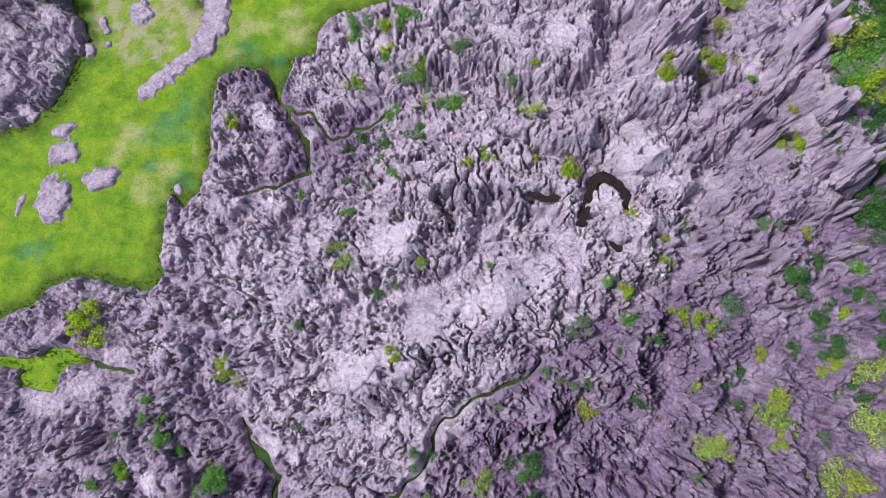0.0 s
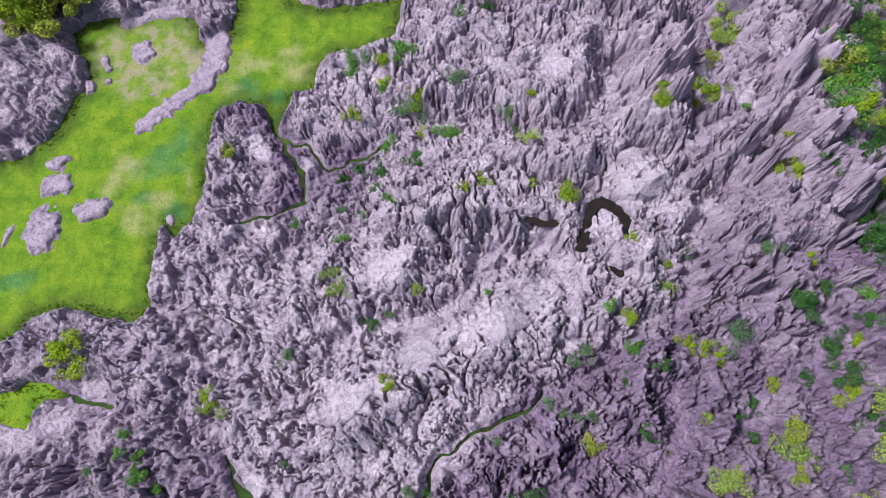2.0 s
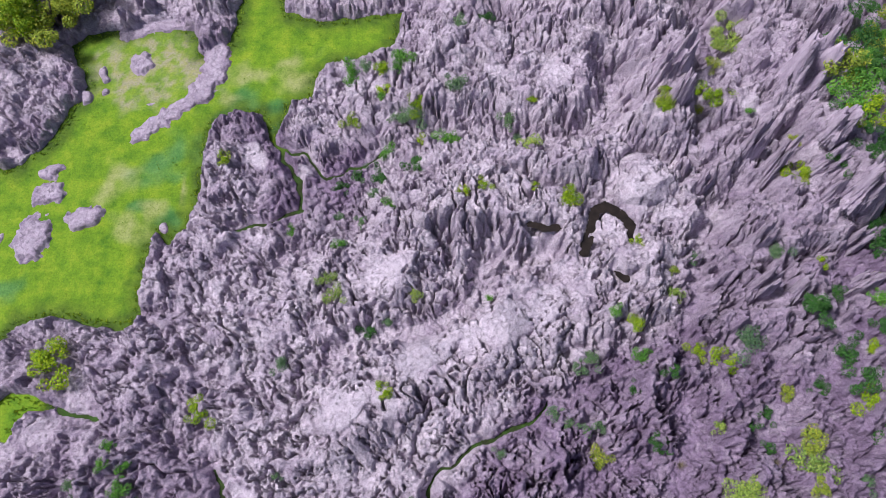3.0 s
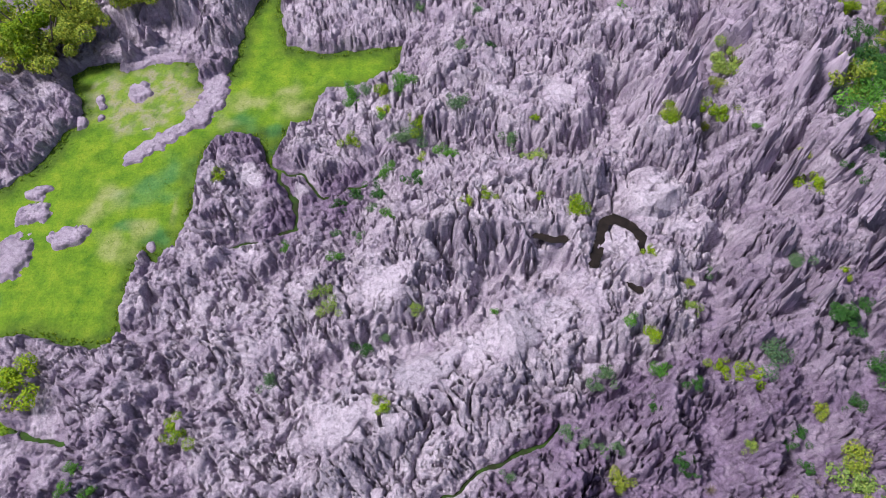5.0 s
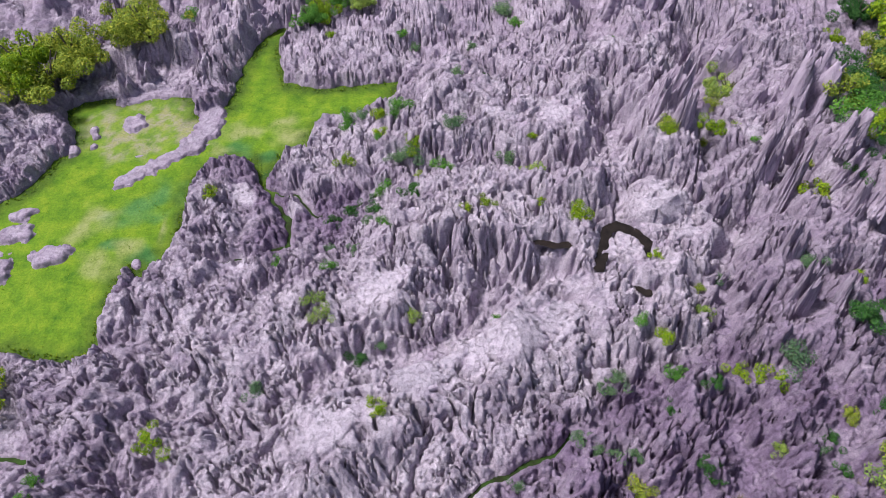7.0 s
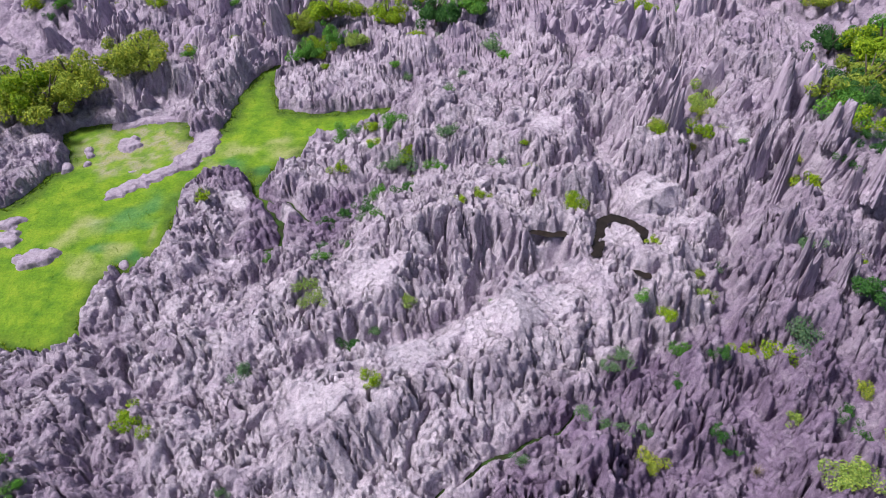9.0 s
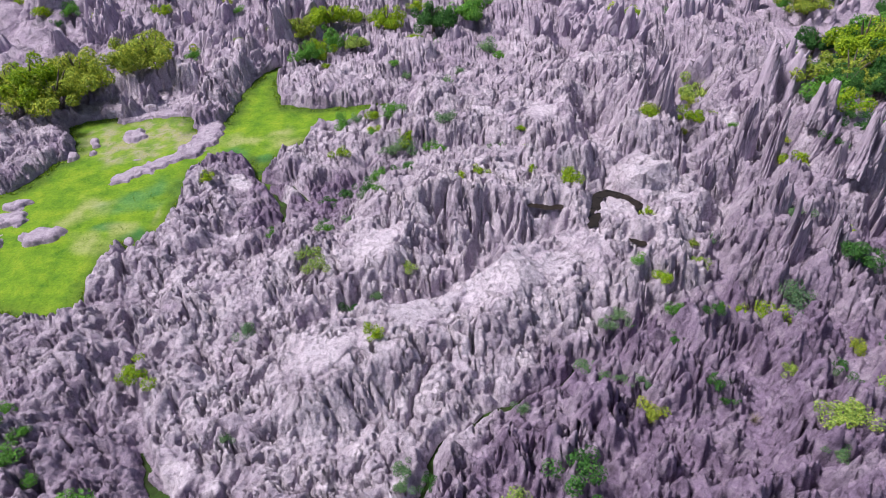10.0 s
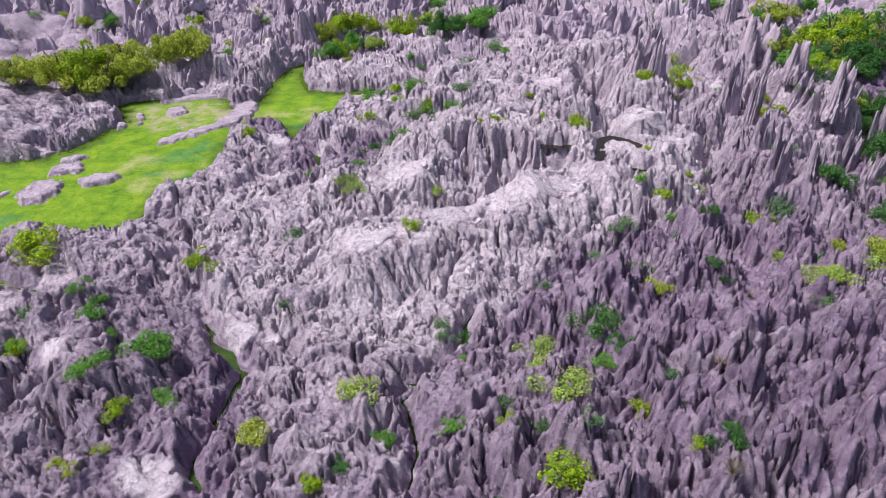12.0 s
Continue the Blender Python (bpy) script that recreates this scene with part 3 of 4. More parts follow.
pinnacle(-33.6, 41.5, 2.6, 0.9)
pinnacle(-35.2, 40, 2.5, 0.8)
pinnacle(-24.1, 57.8, 2.8, 1.1)
pinnacle(-29.8, 58.8, 3.0, 1.1)
pinnacle(-35.1, 65, 3.0, 1.3)
pinnacle(-12.7, 53.4, 2.2, 1.1)
pinnacle(-8, 53.5, 2.2, 1.1)
pinnacle(1.5, 56.1, 2.5, 1.3)
pinnacle(7.9, 56.4, 2.7, 1.3)
pinnacle(11.9, 51.7, 3.5, 1.4)
pinnacle(16.6, 55.7, 3.5, 1.4)
gully(2.9, 0.3, 3.6, (10.1, 12.3), (10.8, 14.1), (11.4, 16.2), (12.3, 16.6), (13.6, 15.7), (14.5, 14.5), (14.3, 13.6))
POOLS.append((3.2, 0.45, (10.1, 12.3), (10.8, 14.1), (11.4, 16.2), (12.3, 16.6), (13.6, 15.7), (14.5, 14.5), (14.3, 13.6)))
gully(3.1, 0.2, 3.6, (5.5, 14.9), (6.7, 14.5), (7.9, 14.5))
POOLS.append((3.4, 0.32, (5.5, 14.9), (6.7, 14.5), (7.9, 14.5)))
gully(2.6, 0.25, 3.6, (12.9, 10.5), (13.5, 9.9))
POOLS.append((2.9, 0.37, (12.9, 10.5), (13.5, 9.9)))
BUNCHES.append((17, -5.3, 1.5))
BUNCHES.append((23.9, -5.4, 1.7))
BUNCHES.append((10.5, -15.2, 1.8))
BUNCHES.append((7.6, -23.5, 2))
BUNCHES.append((10.2, 11.4, 0.6))
BUNCHES.append((11.8, -16.4, 1.2))
DRY.append((-33.4, 22, 1.5, 1.2, 0))
DRY.append((-31.8, 16.8, 2.1, 1.4, -30))
DRY.append((-30.3, 18.5, 1.6, 0.6, -60))
DRY.append((-21.8, 33.5, 2.2, 1.2, 20))
DRY.append((-17.2, 33.1, 1.8, 1.3, 0))
DRY.append((-27.5, 20.2, 0.4, 1.6, 10))
DRY.append((-34.7, 21.2, 1.0, 2.2, 0))
DRY.append((-17.8, 35, 2.2, 0.8, 20))
DRY.append((-24, 30.5, 0.8, 1.6, 60))
COOL.append((-30, 23.2, 2.4))
COOL.append((-28.4, 24.9, 2.2))
COOL.append((-32.8, 22, 1.0))
COOL.append((-22.3, 30.5, 2.2))
COOL.append((-19.4, 29.5, 1.5))
COOL.append((-24.5, 28.4, 1.6))
COOL.append((-28.5, 16.8, 1.3))
COOL.append((-42.8, 10.6, 1.6))
COOL.append((-31.5, 19.1, 1.2))
COOL.append((-18.7, 27.1, 0.9))
COOL.append((-39.4, 32.9, 0.8))


# ---- the relief, worked out on one graded grid ----
def graded(lo, a, b, hi, step, far):
    """Even steps from a to b, widening to far outside them."""
    out = list(np.arange(a, b, step))
    for sign, end in ((1, hi), (-1, lo)):
        s, p, add = step, (out[-1] if sign > 0 else out[0]), []
        while (end - p) * sign > 0:
            s = min(far, s * 1.035)
            p += sign * s
            add.append(p)
        out = out + add if sign > 0 else add[::-1] + out
    return np.array(out)


STEP = 0.1
XS = graded(-105, -44, 41, 105, STEP, 0.75)
YS = graded(-45, -24, 40, 125, STEP, 0.5)
GX, GY = np.meshgrid(XS, YS)


def blurred(h, rounds):
    """The broad lie of h, its small forms smoothed away."""
    for _ in range(rounds):
        p = np.pad(h, 2, mode="edge")
        q = (p[:-4] + 2 * p[1:-3] + 3 * p[2:-2] + 2 * p[3:-1] + p[4:]) / 9
        h = (q[:, :-4] + 2 * q[:, 1:-3] + 3 * q[:, 2:-2] + 2 * q[:, 3:-1] + q[:, 4:]) / 9
    return h


def flutes(h, guide, cell, amount, seed):
    """Carves runnels with sharp beds and round ribs down the slopes: stripes that follow the fall line of the guide."""
    gy, gx = np.gradient(guide, YS, XS)
    s = np.sqrt(gx * gx + gy * gy) + 1e-6
    k = smooth(0.08, 0.7, s) / s
    tx, ty = -gy * k, gx * k
    share = np.concatenate([stripes(GX[k:k + 24] / cell, GY[k:k + 24] / cell, tx[k:k + 24], ty[k:k + 24], seed) for k in range(0, len(h), 24)])
    return h + amount * (share - 0.8) * smooth(0.1, 0.8, s)


def stripes(px, py, tx, ty, seed):
    """Ribs across the way (tx, ty), loosely joined from cell to cell."""
    ix, iy = np.floor(px).astype(np.int64), np.floor(py).astype(np.int64)
    total, weight = np.zeros(px.shape), np.zeros(px.shape)
    for j in (-1, 0, 1):
        for i in (-1, 0, 1):
            cx, cy = ix + i, iy + j
            dx = px - cx - hash01(cx, cy, seed)
            dy = py - cy - hash01(cx, cy, seed + 7)
            w = np.exp(-2.2 * (dx * dx + dy * dy))
            total += w * np.abs(np.cos((dx * tx + dy * ty) * 3.9)) ** 0.4
            weight += w
    return total / weight


def spires(h, guide, cell, amount, seed):
    """Crowds the surface with small pointed knobs, drawn out down the slopes and parted by sharp creases."""
    gy, gx = np.gradient(guide, YS, XS)
    s = np.sqrt(gx * gx + gy * gy) + 1e-6
    k = smooth(0.15, 1.0, s) / s
    tx, ty = -gy * k, gx * k
    tall = np.concatenate([cones(GX[k:k + 24] / cell, GY[k:k + 24] / cell, tx[k:k + 24], ty[k:k + 24], seed) for k in range(0, len(h), 24)])
    return h + amount * (tall + 0.22) * (0.55 + 0.45 * smooth(0.15, 0.9, s))


def cones(px, py, tx, ty, seed):
    """The upper envelope of cones of uneven height, one to a cell, each drawn out across the way (tx, ty)."""
    ix, iy = np.floor(px).astype(np.int64), np.floor(py).astype(np.int64)
    best, m = np.full(px.shape, -9.0), tx * tx + ty * ty
    for j in (-1, 0, 1):
        for i in (-1, 0, 1):
            cx, cy = ix + i, iy + j
            dx = px - cx - hash01(cx, cy, seed)
            dy = py - cy - hash01(cx, cy, seed + 7)
            across = dx * tx + dy * ty
            d = np.sqrt((1 - 0.7 * m) * (dx * dx + dy * dy) + 0.7 * across * across)
            best = np.maximum(best, 0.6 * hash01(cx, cy, seed + 13) - 1.25 * d ** 1.1)
    return best


def sample(grid, x0, y0, step, x, y):
    """Values of an even grid at any places."""
    ny, nx = grid.shape
    u, v = np.clip((x - x0) / step, 0, nx - 1.001), np.clip((y - y0) / step, 0, ny - 1.001)
    i, j = u.astype(int), v.astype(int)
    u, v = u - i, v - j
    u, v = u * u * (3 - 2 * u), v * v * (3 - 2 * v)
    return (grid[j, i] * (1 - u) + grid[j, i + 1] * u) * (1 - v) + (grid[j + 1, i] * (1 - u) + grid[j + 1, i + 1] * u) * v


def erode(h, fixed, step, rounds, power):
    """Rain cuts branching clefts back into the plateaus: water follows the steepest way and lowers its bed the more it gathers."""
    ny, nx = h.shape
    idx = np.arange(h.size).reshape(h.shape)
    moves = [(j, i, math.hypot(i, j) * step) for j in (-1, 0, 1) for i in (-1, 0, 1) if i or j]
    for turn in range(rounds):
        for _ in range(25):
            p = np.pad(h, 1, mode="edge")
            low = np.min([p[1 + j:1 + j + ny, 1 + i:1 + i + nx] for j, i, _ in moves], 0)
            h = np.where((h <= low) & ~fixed, low + 0.004, h)
        p, q = np.pad(h, 1, constant_values=1e6), np.pad(idx, 1, mode="edge")
        best, to, dist = np.zeros(h.shape), idx.copy(), np.ones(h.shape)
        for j, i, d in moves:
            s = (h - p[1 + j:1 + j + ny, 1 + i:1 + i + nx]) / d
            more = s > best
            best = np.where(more, s, best)
            to = np.where(more, q[1 + j:1 + j + ny, 1 + i:1 + i + nx], to)
            dist = np.where(more, d, dist)
        order = np.argsort(-h, axis=None)
        go = to.ravel().tolist()
        area = [step * step] * h.size
        seq = order.tolist()
        for k in seq:
            r = go[k]
            if r != k:
                area[r] += area[k]
        cut = (power * np.sqrt(np.array(area)) / dist.ravel()).tolist()
        flat, hold = h.ravel().tolist(), fixed.ravel().tolist()
        for k in reversed(seq):
            r = go[k]
            if r != k and not hold[k]:
                f = cut[k]
                flat[k] = (flat[k] + f * flat[r]) / (1 + f)
        h = np.array(flat).reshape(ny, nx)
    return h, np.array(area).reshape(ny, nx)


def pieces(region):
    """A number for each joined patch of equal values."""
    size = region.size
    lab = np.arange(size).reshape(region.shape)
    same = [region[1:] == region[:-1], region[:, 1:] == region[:, :-1]]
    for _ in range(400):
        old = lab.copy()
        m = np.where(same[0], np.minimum(lab[1:], lab[:-1]), size)
        lab[1:] = np.minimum(lab[1:], m)
        lab[:-1] = np.minimum(lab[:-1], m)
        m = np.where(same[1], np.minimum(lab[:, 1:], lab[:, :-1]), size)
        lab[:, 1:] = np.minimum(lab[:, 1:], m)
        lab[:, :-1] = np.minimum(lab[:, :-1], m)
        lab = lab.ravel()[lab]
        if (lab == old).all():
            break
    return lab


def tidy(region):
    """Gives every stray patch of a region to its neighbours, so that each outcrop is one piece."""
    size, lab = region.size, pieces(region)
    count = np.bincount(lab.ravel(), minlength=size)
    out = region.copy()
    for n in np.unique(region):
        mine = region == n
        ids = np.unique(lab[mine])
        if len(ids) > 1:
            out[mine & (lab != ids[count[ids].argmax()])] = -1
    while (out < 0).any():
        for axis in (0, 1):
            for step in (1, -1):
                out = np.where(out < 0, np.roll(out, step, axis), out)
    return out


# how pale and dusty the crust on each ridge is
CRUST = tuple(enumerate((
    1.0, 1.0, 1.0, 1.0, 1.0, 0.95, 0.9, 0.9, 0.85, 0.7, 0.65, 0.7,
    0.55, 0.4, 0.15, 0.1, 0.05, 0.0, 0.0, 0.3, 0.6, 0.35,
    0.3, 0.8, 0.85, 0.75, 0.7, 0.6, 0.8, 0.85, 0.8, 0.8, 0.75, 0.65,
    0.7, 0.7, 0.0, 0.85, 0.1, 0.6)))


def relief():
    n1, n2 = gnoise(GX / 3.4, GY / 3.4, 1), gnoise(GX / 3.4, GY / 3.4, 3)
    wx = GX + 0.8 * n1 + 0.35 * gnoise(GX / 1.1, GY / 1.1, 2)
    wy = GY + 0.8 * n2 + 0.35 * gnoise(GX / 1.1, GY / 1.1, 4)
    away = smooth(34, 60, np.maximum(np.abs(GX) - 4, np.abs(GY - 8) - 6))
    base = 1.25 + 0.5 * gnoise(GX / 6, GY / 6, 5) + away * (1.2 + 3.0 * gnoise(GX / 9, GY / 9, 6))
    acc, region, lead = np.exp(2.5 * base), np.zeros(GX.shape, int), np.full(GX.shape, 1e9)
    crust = np.zeros(GX.shape)
    for n, (width, crest) in enumerate(RIDGES):
        d, hgt = line_distance(GX + 0.8 * n1, GY + 0.8 * n2, crest, [c[2] for c in crest])
        r = d / width
        acc += np.exp(2.5 * hgt * (1 - smooth(0.30, 1.1, r))) * (r < 1.2)
        crust = np.maximum(crust, dict(CRUST).get(n, 0.4) * (1 - smooth(0.65, 1.35, r)))
        region = np.where(r < lead, n, region)
        lead = np.minimum(lead, r)
    h = np.log(acc) / 2.5
    dust = np.zeros(GX.shape)
    for x, y, r, level in PADS:
        d = np.hypot(wx - x, wy - y) / r
        dust = np.maximum(dust, (1 if level is None else 0.75) * (1 - smooth(0.55, 1.15, d)))
        if level is not None:
            w = 1 - smooth(0.7, 1.35, d)
            h = h * (1 - w) + level * w
    rough = 1 - 0.85 * dust
    crust = np.maximum(crust, 0.12 + 0.45 * np.maximum(smooth(28, 42, GY), 1 - smooth(-34, -16, GX)))
    crust = np.maximum(crust, 0.35 * smooth(0.05, 0.45, gnoise(wx / 3.2, wy / 3.2, 62)))
    crust = np.clip(crust * (0.85 + 0.4 * gnoise(GX / 2.2, GY / 2.2, 61)), 0, 1)
    # round lobes parted by creases; in the east, sharp blades that run north-east
    lobe = LOBES[0] * (np.abs(gnoise(wx / 4.4, wy / 4.4, 8)) - 0.28) + LOBES[1] * (np.abs(gnoise(wx / 2.1, wy / 2.1, 9)) - 0.28)
    h = h + rough * (1 - 0.4 * crust) * lobe
    east = smooth(13, 22, GX) * smooth(4, 11, GY) + 0.75 * smooth(3, 12, GX - 0.7 * GY) * (1 - smooth(4, 11, GY)) * (1 - smooth(-14, -20, GY))
    bx, by = 0.84 * wx + 0.54 * wy, -0.54 * wx + 0.84 * wy
    blade = (1 - np.abs(gnoise(bx / 6.5, by / 2.3, 21))) ** 2 + 0.5 * (1 - np.abs(gnoise(bx / 3.2, by / 1.1, 22))) ** 2
    h = h + LOBES[2] * east * (blade - 0.85)
    wild = smooth(2, 11, GX - 0.6 * GY) * (1 - smooth(5, 12, GY))
    h = h + wild * (2.8 * (np.abs(gnoise(bx / 5.0, by / 3.2, 67)) - 0.28) + 1.5 * (np.abs(gnoise(wx / 1.7, wy / 1.7, 65)) - 0.28) + 1.1 * (np.abs(gnoise(wx / 0.9, wy / 0.9, 66)) - 0.28))
    h = np.maximum(h, 0.35)
    sx, sy = GX + 0.35 * gnoise(GX / 1.5, GY / 1.5, 11), GY + 0.35 * gnoise(GX / 1.5, GY / 1.5, 12)
    green = np.minimum(outside(sx, sy, MEADOW), outside(sx, sy, GLADE))
    h = smin(h, 2.6 * green + 0.1, 0.5)
    spur = 1.3 * gnoise(wx / 1.25, wy / 1.25, 81) + 0.75 * gnoise(GX / 0.55, GY / 0.55, 82)
    for floor, half, steep, line in GULLIES:
        d, _ = line_distance(sx, sy, line)
        if floor >= 0:
            d = np.maximum(d + 0.6 * spur * (1 - dust), 0.4 * d)
        h = smin(h, floor + steep * np.maximum(d - half, 0), 0.35)
        if floor < 0:
            green = np.minimum(green, d - half)
    # branching clefts, worked out on an even grid and laid over the relief
    ex, ey = np.meshgrid(np.arange(-50, 50, EROSION[0]), np.arange(-32, 62, EROSION[0]))
    plan_x, plan_y = np.searchsorted(XS, ex[0]), np.searchsorted(YS, ey[:, 0])
    start = h[np.ix_(plan_y, plan_x)] + 0.30 * gnoise(ex / 1.6, ey / 1.6, 71) + 0.12 * gnoise(ex / 0.7, ey / 0.7, 72)
    start = start + 0.03 * hash01(np.arange(ex.size).reshape(ex.shape), 0, 5)
    done, water = erode(start, green[np.ix_(plan_y, plan_x)] < 0.1, *EROSION[:3])
    deep = np.clip(CLEFT[0] * np.log(water / CLEFT[1]), 0, CLEFT[2]) * (0.75 + 0.5 * gnoise(ex / 3.0, ey / 3.0, 75))
    deep = np.minimum(deep, np.maximum(0.85 * (done - 0.1), 0))
    for _ in range(6):
        p = np.pad(deep, 1)
        ny, nx = deep.shape
        for j in (0, 1, 2):
            for i in (0, 1, 2):
                deep = np.maximum(deep, p[j:j + ny, i:i + nx] - CLEFT[3] * EROSION[0] * math.hypot(i - 1, j - 1))
    cut = np.minimum(done - start, 0.05) - deep
    mx, my = GX + 0.16 * gnoise(GX / 0.7, GY / 0.7, 73), GY + 0.16 * gnoise(GX / 0.7, GY / 0.7, 74)
    near = (1 - smooth(44, 49, np.abs(GX))) * (1 - smooth(54, 61, GY)) * smooth(-32, -28, GY)
    h = np.maximum(h + near * (1 - 0.9 * dust) * sample(cut, -50, -32, EROSION[0], mx, my), np.minimum(h, 0.15))
    guide = blurred(h, 6)
    h = np.where(near < 1, near * h + (1 - near) * flutes(h, guide, 3.4, 1.6, 31), h)
    for cell, amount, seed in FLUTES:
        h = flutes(h, guide, cell, amount * rough, seed)
    sharp = rough * (1 - 0.35 * crust * (1 - east)) * (1 + 0.6 * wild)
    for cell, amount, seed in SPIRES:
        h = spires(h, guide, cell, amount * sharp, seed)
    # knobs and hollows a hand to a step wide
    vx, vy = wx + 0.25 * gnoise(GX / 0.6, GY / 0.6, 18), wy + 0.25 * gnoise(GX / 0.6, GY / 0.6, 19)
    b = np.abs(gnoise(vx / 1.3, vy / 1.3, 13)) ** 0.6 + 0.55 * np.abs(gnoise(vx / 0.62, vy / 0.62, 14)) ** 0.7
    b = b + 0.35 * np.abs(gnoise(GX / 0.33, GY / 0.33, 15)) ** 0.8
    h = h + KNOBS * (0.3 + 0.7 * rough) * (1 - 0.3 * crust) * (b - 0.8)
    h = h + 0.16 * rough * (np.abs(gnoise(GX / 0.24, GY / 0.24, 28)) - 0.28) + 0.04 * rough * hash01(np.arange(GX.size).reshape(GX.shape), 3, 9)
    b = 0.5 * b
    # ragged solution holes and long cracks
    q = gnoise(wx / 1.5, wy / 1.5, 16) + 0.75 * gnoise(vx / 0.62, vy / 0.62, 17) + 0.5 * gnoise(GX / 0.31, GY / 0.31, 20)
    much = HOLES[0] + 0.35 * dust + 0.25 * gnoise(GX / 3.5, GY / 3.5, 24)
    hole = HOLES[1] * smooth(much, much + 0.12, q)
    for cell, width, depth, seed in SLOTS:
        line = np.abs(gnoise(vx / cell, vy / cell, seed))
        patch = smooth(-0.05, 0.3, gnoise(GX / (2.2 * cell), GY / (2.2 * cell), seed + 1) - 0.25 * dust)
        hole = np.maximum(hole, depth * patch * (1 - smooth(0.4 * width, 1.3 * width, line)))
    h = h - np.minimum((1 + 0.5 * wild) * hole, 0.8 * np.maximum(h - 0.1, 0))
    h = np.maximum(h, 0.25 + 0.7 * (b - 0.4))
    for level, half, *line in POOLS:
        d = line_distance(sx + 0.5 * spur, sy, line)[0]
        h = np.minimum(h, level - 0.1 + 2.2 * np.maximum(d - 0.75 * half, 0))
    h = np.where(green >= 0, np.maximum(h, 0.02), h)
    h = np.where(green < 0.0, -0.2, h)
    block, lead = np.zeros(GX.shape, int), np.full(GX.shape, 1e9)
    for n, (width, crest) in enumerate(RIDGES):
        mine = region == n
        for k, (x, y, _) in enumerate(crest):
            d = np.where(mine, np.hypot(wx - x, wy - y), 1e9)
            block = np.where(d < lead, k, block)
            lead = np.minimum(lead, d)
    region = tidy(region * 8 + block)
    n0 = 8 * len(RIDGES)
    for n, (x, y, rx, ry, turn, hgt, line) in enumerate(STONES):
        c, s = math.cos(radians(turn)), math.sin(radians(turn))
        u, v = ((sx - x) * c + (sy - y) * s) / rx, (-(sx - x) * s + (sy - y) * c) / ry
        r = np.sqrt(u * u + v * v)
        if line:
            r = line_distance(sx, sy, line)[0] / rx
        r = r + 0.3 * gnoise(GX / 0.9, GY / 0.9, 51 + n) + 0.12 * gnoise(GX / 0.35, GY / 0.35, 91)
        top = 0.6 * hgt * (1.1 - smooth(0.7, 1.1, r)) - 0.1 + 0.16 * (b - 0.5)
        mine = (r < 1.25) & (top > h)
        h = np.where(mine, top, h)
        region = np.where(mine, n0 + n, region)
        dust = np.where(mine, 0.6 * (1 - smooth(0.5, 1.0, r)), dust)
    return h, region, np.clip(np.maximum(dust, crust), 0, 1)


# heights of the lobes, broad and small, and of the eastern blades
LOBES = (1.5, 1.1, 0.75)
# spacing, depth and seed of the runnels
FLUTES = ((1.9, 0.42, 32), (0.85, 0.30, 33))
# spacing, height and seed of the pointed knobs
SPIRES = ((1.6, 0.42, 35), (0.72, 0.36, 36), (0.36, 0.34, 37))
KNOBS = 0.2
# share and depth of the holes; spacing, width, depth and seed of the narrow slots
HOLES = (0.6, 1.1)
SLOTS = ((3.0, 0.045, 1.8, 25), (1.5, 0.06, 1.2, 27), (0.8, 0.09, 0.7, 29))
# depth of the clefts: gain, least catchment, most depth, steepness of their walls
CLEFT = (0.3, 0.5, 1.3, 3.2)
# step of the grid, rounds of rain, strength of the cut
EROSION = (0.2, 2, 0.10)
HEIGHT, REGION, DUST = relief()


def land(x, y):
    """Height of the relief at a place."""
    i = int(np.clip(np.searchsorted(XS, x), 1, len(XS) - 2))
    j = int(np.clip(np.searchsorted(YS, y), 1, len(YS) - 2))
    return max(0.0, float(HEIGHT[j, i]))


def bed(x, y):
    """The mean height about a place, where a plant takes root."""
    i = int(np.clip(np.searchsorted(XS, x), 5, len(XS) - 6))
    j = int(np.clip(np.searchsorted(YS, y), 5, len(YS) - 6))
    return max(0.0, float(np.percentile(HEIGHT[j - 4:j + 5, i - 4:i + 5], 60)))


def mesh_from(name, verts, faces, attrs=(), shade=True):
    me = bpy.data.meshes.new(name)
    me.vertices.add(len(verts))
    me.vertices.foreach_set("co", np.ascontiguousarray(verts, dtype=np.float32).ravel())
    k = faces.shape[1]
    me.loops.add(faces.size)
    me.loops.foreach_set("vertex_index", np.ascontiguousarray(faces, dtype=np.int32).ravel())
    me.polygons.add(len(faces))
    me.polygons.foreach_set("loop_start", np.arange(0, faces.size, k, dtype=np.int32))
    me.polygons.foreach_set("use_smooth", np.full(len(faces), shade, dtype=bool))
    for key, values in attrs:
        a = me.attributes.new(key, "FLOAT", "POINT")
        a.data.foreach_set("value", np.ascontiguousarray(values, dtype=np.float32))
    me.update()
    me.validate()
    return me


def grid_faces(nx, ny):
    j, i = np.mgrid[0:ny - 1, 0:nx - 1]
    a = (j * nx + i).ravel()
    return np.stack([a, a + 1, a + nx + 1, a + nx], 1)


